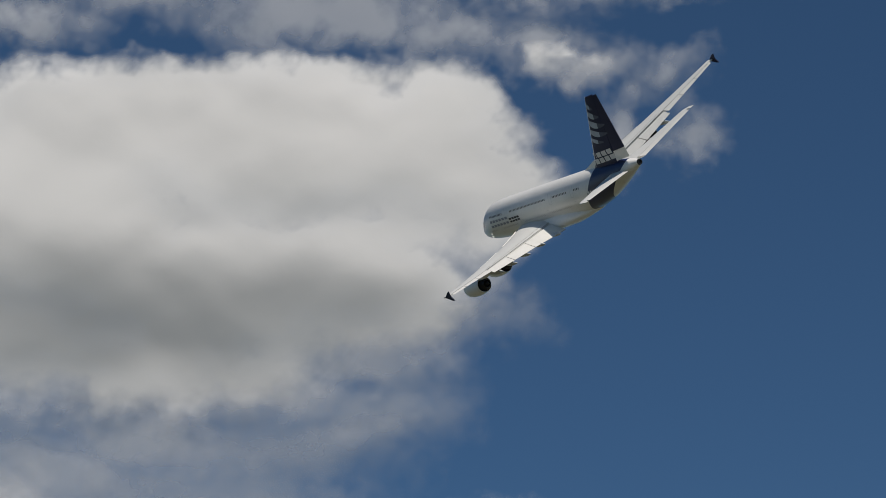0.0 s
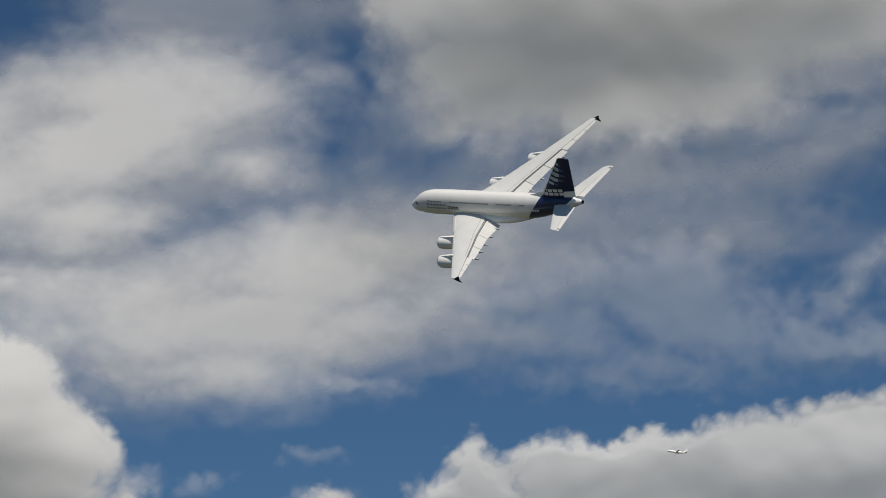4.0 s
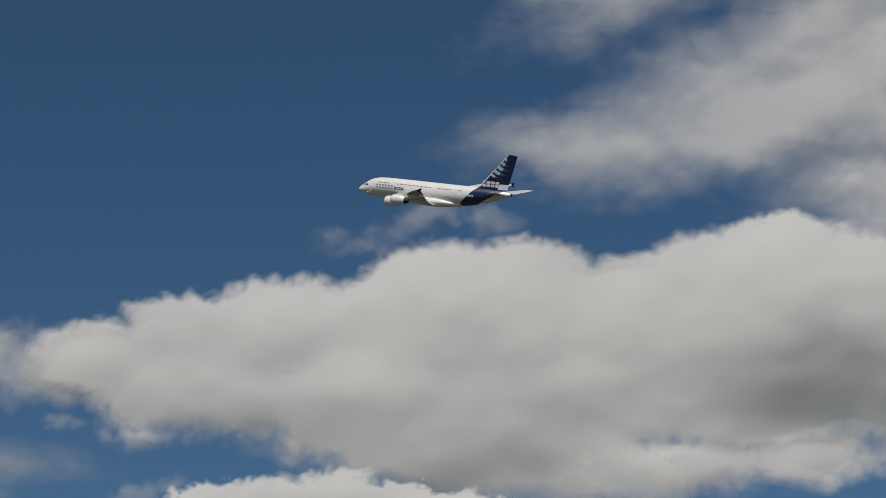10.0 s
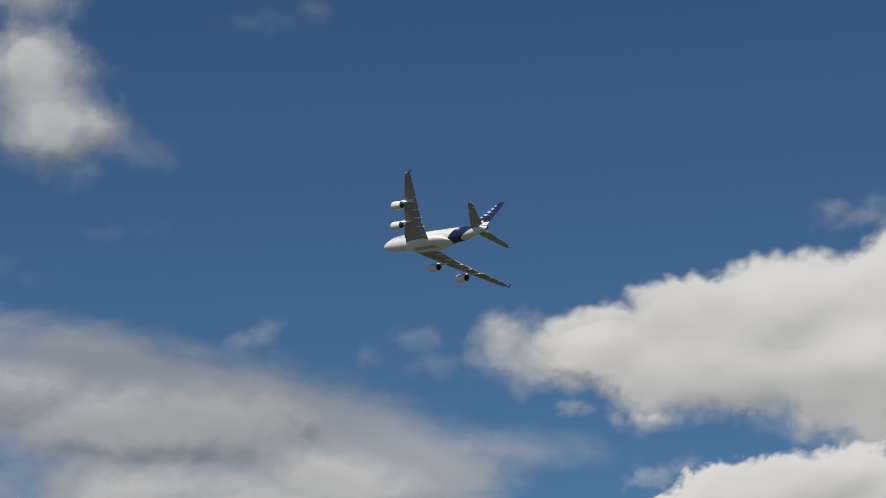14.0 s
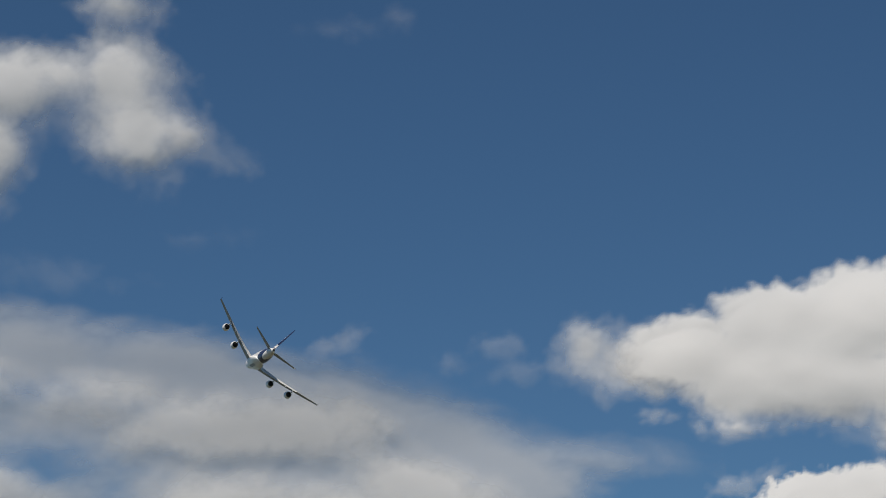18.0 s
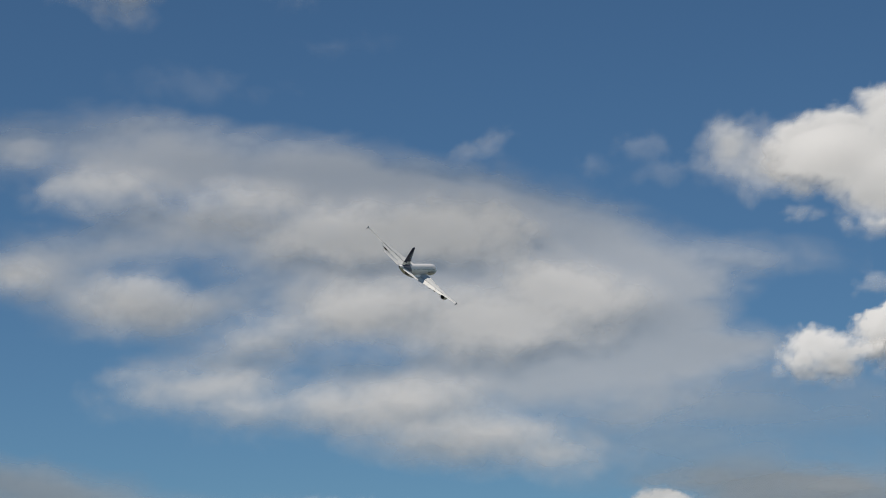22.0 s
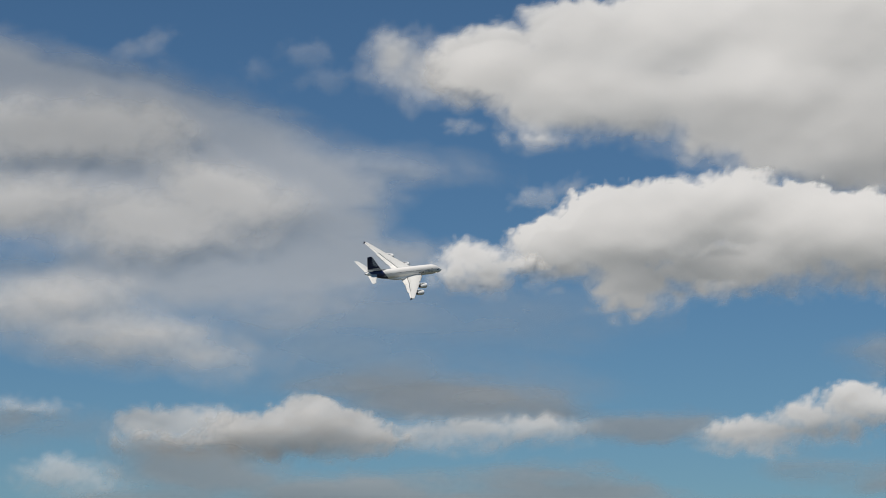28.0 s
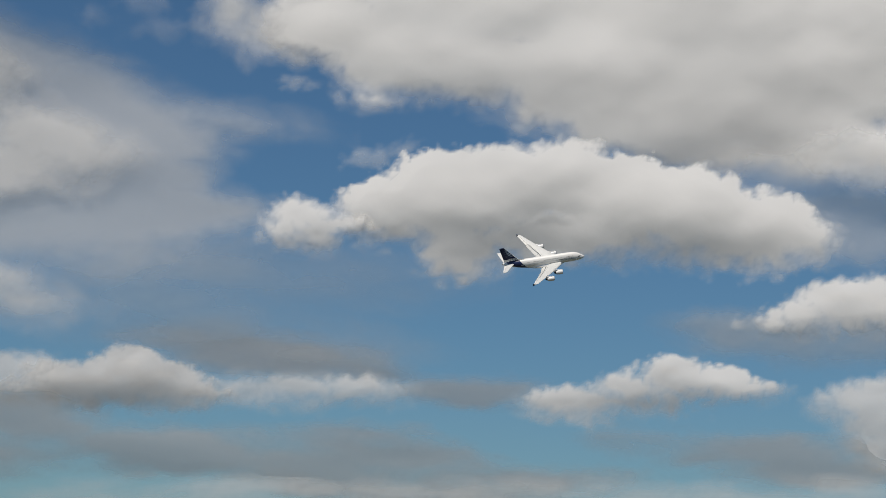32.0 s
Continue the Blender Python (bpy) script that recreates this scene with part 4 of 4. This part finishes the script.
cloud("small_cloud", "faint high white cloud wisps", [
    (-9.35, 14.67, 0.67, 0.18), (-11.69, 13.85, 0.93, 0.23), (-10.4, 14.71, 0.53, 0.21), (-9.25, 14.58, 0.6, 0.1),
    (-1.56, 20.66, 0.3, 0.32, -20), (-3.06, 20.4, 0.41, 0.13), (-6.37, 15.61, 0.54, 0.13)],
    layer=96, rim=0.9, tear=0.3, opacity=0.1, seed=25, relief=0.05, fray=0.5)
long_cumulus = cloud("cumulus_cloud", "long white cumulus cloud with a grey base", [
    (6.61, 8.79, 1.11, 0.75), (8.03, 9.1, 1.5, 1.13), (9.46, 9.29, 1.44, 1.08), (10.76, 9.52, 1.11, 1.03),
    (12.07, 9.11, 1.57, 1.13), (13.63, 8.96, 1.57, 1.08), (15.31, 8.55, 1.43, 0.9), (16.34, 8.32, 0.72, 0.49),
    (8.47, 7.83, 1.04, 0.59), (10.8, 8.3, 2.6, 0.59), (14.42, 8.21, 1.56, 0.44)],
    bellies=[(9.51, 8, 2.6, 0.64, 0.34), (13.39, 8.25, 2.86, 0.58, 0.27)],
    layer=30, rim=0.45, tear=0.2, opacity=1, seed=41, crisp=0.5, knobs=0.22, relief=0.22, tilt=0, grain=1.5, fray=0.35)
cloud("round_head", "small round white head beside the cumulus", [
    (4.67, 8.51, 0.78, 0.44), (4.3, 8.14, 0.44, 0.34), (5.08, 8.1, 0.57, 0.36), (5.65, 8.36, 0.65, 0.23)],
    layer=26, rim=0.4, tear=0.16, opacity=0.97, seed=40, crisp=0.4, knobs=0.16, relief=0.34, grain=1.8, fray=0.35, parent=long_cumulus)
cloud("small_cloud", "small torn white wisp over the cumulus", [
    (6.68, 10.08, 0.55, 0.15, -15), (6.17, 9.86, 0.33, 0.13), (4.45, 11.55, 0.37, 0.13), (6.49, 11.19, 0.37, 0.13, -15)],
    layer=32, rim=0.8, tear=0.2, opacity=0.3, seed=43, relief=0.1, grain=1.6, fray=0.6)
cloud("layer_cloud", "faint grey haze band under the layer cloud", [
    (3.7, 7.11, 3.38, 0.71), (1.81, 6.37, 2.59, 0.52), (5.89, 7.34, 1.56, 0.39), (4.52, 7.11, 3.25, 0.52),
    (2.07, 6.55, 2.59, 0.52), (2.87, 5.97, 3.24, 0.64), (4.8, 5.46, 2.59, 0.52)],
    layer=9, rim=1.2, tear=0.3, opacity=0.42, seed=44, scatter=0.4, relief=0.04, tilt=0.3, lumps=0.3, streak=2.5, fray=0.2)
low_cumulus = cloud("cumulus_cloud", "low white cumulus cloud with a bright head", [
    (0.95, 4.8, 0.78, 0.62), (1.73, 4.56, 1.03, 0.57), (0.06, 4.52, 1.42, 0.52), (2.5, 4.38, 0.65, 0.28),
    (-0.57, 4.26, 2.33, 0.28)],
    bellies=[(0.07, 4.14, 3.23, 0.39, 0.3)],
    layer=6, rim=0.42, tear=0.15, opacity=0.95, seed=15, crisp=0.45, knobs=0.16, relief=0.18, tilt=0.2, grain=1.7, fray=0.35)
cloud("tail", "flat grey-white tail of the low cumulus", [
    (4.56, 4.58, 1.62, 0.31), (6.36, 4.69, 0.91, 0.28), (3.66, 4.4, 1.03, 0.21), (-1.73, 4.65, 1.42, 0.49),
    (-2.62, 4.63, 0.78, 0.44), (-0.84, 4.5, 0.78, 0.34)],
    layer=8, rim=0.5, tear=0.15, opacity=0.78, seed=45, crisp=0.3, relief=0.1, tilt=0.14, grain=1.5, fray=0.4, parent=low_cumulus)
cloud("layer_cloud", "flat dark grey cloud layer behind a low cumulus", [
    (3.64, 5.42, 2.46, 0.57, 5), (4.94, 5.32, 1.55, 0.39), (2.09, 5.72, 1.04, 0.23), (6.49, 5.1, 0.78, 0.21)],
    layer=14, rim=0.5, tear=0.16, opacity=0.75, seed=16, scatter=0.4, relief=0.06, tilt=0.42, lumps=0.4, streak=2.5, fray=0.2)
cloud("layer_cloud", "small flat dark grey cloud", [
    (8.68, 4.69, 1.42, 0.36), (9.45, 4.79, 0.91, 0.26)],
    layer=12, rim=0.5, tear=0.16, opacity=0.75, seed=26, scatter=0.4, relief=0.06, tilt=0.42, lumps=0.4, streak=2.2, fray=0.2)
cloud("layer_cloud", "flat grey cloud layer low in the sky", [
    (2.37, 3.01, 2.97, 0.49, 6), (5.33, 2.69, 3.23, 0.58, 4), (6.45, 3.63, 1.16, 0.28), (8.43, 2.43, 2.06, 0.32),
    (0.46, 3.11, 1.16, 0.26), (-1.63, 3.7, 2.07, 0.58, 8), (-2.34, 2.8, 1.94, 0.52), (7.11, 3.08, 2.06, 0.39),
    (10.34, 2.7, 2.06, 0.32), (5.81, 3.35, 1.55, 0.32), (1.37, 3.34, 2.58, 0.32)],
    layer=3, rim=0.5, tear=0.22, opacity=0.75, seed=20, scatter=0.4, relief=0.08, tilt=0.4, lumps=0.5, streak=2.2, fray=0.25)
cloud("layer_cloud", "flat grey cloud layer low in the sky", [
    (-12.9, 5.36, 2.98, 0.71, 12), (-10.36, 4.94, 2.59, 0.39, 8), (-7.8, 4.76, 1.94, 0.26), (-6.75, 4.72, 3.23, 0.32),
    (-8.03, 4.89, 1.29, 0.23)],
    layer=11, rim=0.8, tear=0.22, opacity=0.75, seed=34, scatter=0.4, relief=0.06, tilt=0.3, lumps=0.4, streak=2.2, fray=0.2)
cloud("small_cloud", "small low bright cloud scrap", [
    (-6.64, 5.04, 0.91, 0.18), (-5.36, 5, 0.58, 0.1), (-8.84, 4.87, 0.28, 0.1), (-4.47, 3.53, 1.03, 0.36),
    (-3.83, 3.23, 0.77, 0.18)],
    layer=10, rim=0.5, tear=0.15, opacity=0.6, seed=36, relief=0.2, grain=1.5, fray=0.4)
cloud("cumulus_cloud", "small white cumulus cloud with a slanted top", [
    (13.34, 5.23, 0.75, 0.46), (12.33, 4.88, 0.91, 0.36), (10.92, 4.51, 0.97, 0.39), (14.37, 5.07, 0.78, 0.35),
    (15.14, 4.97, 0.65, 0.23), (11.95, 4.55, 1.29, 0.23)],
    bellies=[(12.85, 4.58, 2.33, 0.28, 0.3)],
    layer=5, rim=0.4, tear=0.15, opacity=0.95, seed=17, crisp=0.4, knobs=0.16, relief=0.2, tilt=0.08, grain=1.7, fray=0.35)
cloud("cumulus_cloud", "white cumulus cloud with a grey flank", [
    (17.26, 6.93, 1.17, 0.58), (16.31, 6.66, 0.91, 0.34), (18.39, 6.96, 1.17, 0.62), (15.74, 6.41, 0.58, 0.13)],
    layer=16, rim=0.4, tear=0.15, opacity=0.97, seed=18, crisp=0.4, knobs=0.16, relief=0.2, grain=1.7, fray=0.35, tilt=0.06)
cloud("layer_cloud", "wide pale grey haze patch below a cumulus", [
    (14.73, 6.11, 1.04, 0.46), (16.39, 6.15, 1.94, 0.58), (17.78, 6.18, 1.3, 0.64), (13.95, 6.41, 0.78, 0.18)],
    layer=18, rim=0.7, tear=0.2, opacity=0.6, seed=52, scatter=0.4, relief=0.06, tilt=0.4, lumps=0.4, streak=1.8, fray=0.2)
cloud("cumulus_cloud", "pale cumulus cloud low in the sky", [
    (17.55, 4.72, 0.97, 0.54), (18.3, 4.42, 1.16, 0.9), (18.19, 3.66, 0.77, 0.52)],
    layer=6, rim=0.6, tear=0.2, opacity=0.85, seed=19, crisp=0.3, relief=0.2, tilt=0.14, grain=1.5, fray=0.4)
cloud("layer_cloud", "flat blue-grey cloud streak low in the sky", [
    (15.42, 3.58, 2.19, 0.39), (16.32, 3.22, 1.55, 0.45), (14.16, 3.34, 1.03, 0.21), (17.32, 3.26, 1.16, 0.26),
    (12.49, 3.8, 0.65, 0.1)],
    layer=4, rim=0.5, tear=0.16, opacity=0.75, seed=30, scatter=0.4, relief=0.06, tilt=0.42, lumps=0.4, streak=2.4, fray=0.2)
cloud("layer_cloud", "pale flat cloud streak near the horizon", [
    (14.81, 2.54, 2.84, 0.23), (17.58, 2.79, 1.03, 0.23), (11.63, 2.43, 1.55, 0.15), (1.41, 1.95, 3.35, 0.23),
    (7.78, 2.41, 2.58, 0.21), (4.33, 2.26, 2.58, 0.26)],
    layer=2, rim=0.6, tear=0.25, opacity=0.6, seed=31, scatter=0.3, relief=0.06, tilt=0.1, lumps=0.4, streak=2.4, fray=0.25)
cloud("layer_cloud", "pale cloud patch beside the big cumulus", [
    (17.2, 10.3, 1.44, 0.54), (18.07, 9.99, 0.79, 0.52)],
    layer=40, rim=0.7, tear=0.2, opacity=0.75, seed=33, relief=0.12, tilt=0.1, fray=0.3)
cloud("layer_cloud", "grey haze behind the cumulus clouds", [
    (16.97, 9.09, 2.61, 0.77), (15.93, 9.97, 1.96, 0.52), (18.09, 8.47, 1.56, 0.77)],
    layer=60, rim=1, tear=0.25, opacity=0.5, seed=37, scatter=0.4, relief=0.05, tilt=0.2, lumps=0.4, streak=1.8, fray=0.2)
# ---- clouds end ----


def fly(x, y, z, roll, pitch, heading):
    return pose(x, y, z, roll, pitch, heading)


def motions():
    walk(plane, [
        (0, fly(343.5, 311.2, 215.9, -47.3, -13.7, 71.6)), (1, fly(380.0, 381.0, 222.0, -47.8, -15.1, 80.8)),
        (2, fly(402.4, 451.5, 228.6, -51.1, -16.2, 90.9)), (3, fly(413.2, 523.7, 236.9, -53.3, -15.8, 99.1)),
        (4, fly(412.2, 596.5, 246.4, -51.1, -15.0, 107.1)), (6.5, fly(363.4, 762.9, 270.1, -47.8, -14.5, 130.0)),
        (7, fly(347.0, 792.3, 274.1, -46.0, -14.1, 133.1)), (8, fly(311.5, 849.5, 283.1, -39.1, -13.7, 137.4)),
        (9, fly(267.7, 901.8, 290.4, -29.2, -13.6, 140.1)), (10, fly(221.6, 950.3, 296.3, -16.7, -13.8, 140.9)),
        (11, fly(173.0, 995.5, 302.5, -4.3, -12.0, 140.7)), (12, fly(123.5, 1045.1, 309.8, 8.7, -8.8, 139.3)),
        (13, fly(74.7, 1091.0, 314.1, 21.5, -6.7, 135.3)), (14, fly(26.3, 1140.8, 317.6, 32.5, -6.6, 131.0)),
        (14.5, fly(3.6, 1166.9, 318.4, 36.8, -7.9, 127.8)), (16.5, fly(-72.8, 1278.2, 319.6, 42.8, -8.9, 116.8)),
        (17, fly(-87.7, 1307.9, 318.1, 43.9, -7.3, 112.5)), (18, fly(-113.9, 1371.2, 317.2, 45.1, -7.7, 104.2)),
        (19, fly(-130.4, 1437.0, 314.2, 44.9, -6.6, 96.4)), (20, fly(-138.6, 1498.7, 310.4, 43.4, -8.8, 88.3)),
        (21, fly(-135.5, 1556.0, 306.7, 43.2, -10.0, 79.3)), (22, fly(-127.4, 1625.8, 303.9, 43.4, -9.6, 72.9)),
        (23, fly(-106.6, 1688.9, 299.6, 41.7, -8.3, 63.5)), (24, fly(-78.8, 1746.9, 296.3, 41.1, -9.1, 56.7)),
        (25, fly(-44.0, 1802.4, 291.9, 40.6, -8.2, 49.8)), (26, fly(-0.6, 1854.6, 288.2, 39.8, -9.1, 41.9)),
        (26.5, fly(23.2, 1879.0, 286.5, 40.1, -10.1, 37.7)), (28.5, fly(135.7, 1965.1, 282.7, 40.8, -10.1, 22.0)),
        (29, fly(166.7, 1983.9, 282.5, 40.2, -10.5, 18.0)), (30, fly(233.5, 2017.3, 284.0, 40.0, -11.2, 9.9)),
        (31, fly(303.2, 2046.7, 285.6, 39.8, -11.8, 2.4)), (32, fly(376.4, 2071.5, 288.1, 39.7, -11.3, -4.7)),
    ])
    # the distant jet flies level to the left with a slight climb
    a, e, r = radians(38.68), radians(12.89), 3700
    at4 = Vector((r * math.sin(a) * math.cos(e), r * math.cos(a) * math.cos(e), r * math.sin(e) + 1.7))
    way = Vector((-math.cos(a), math.sin(a), 0.0)) * 73 + Vector((0, 0, 13))
    turn = math.degrees(math.atan2(way.y, way.x))
    walk(jet, [(t, pose(*(at4 + way * (t - 4)), 0, -10, turn)) for t in (0, 8, 16, 24, 32)])


motions()
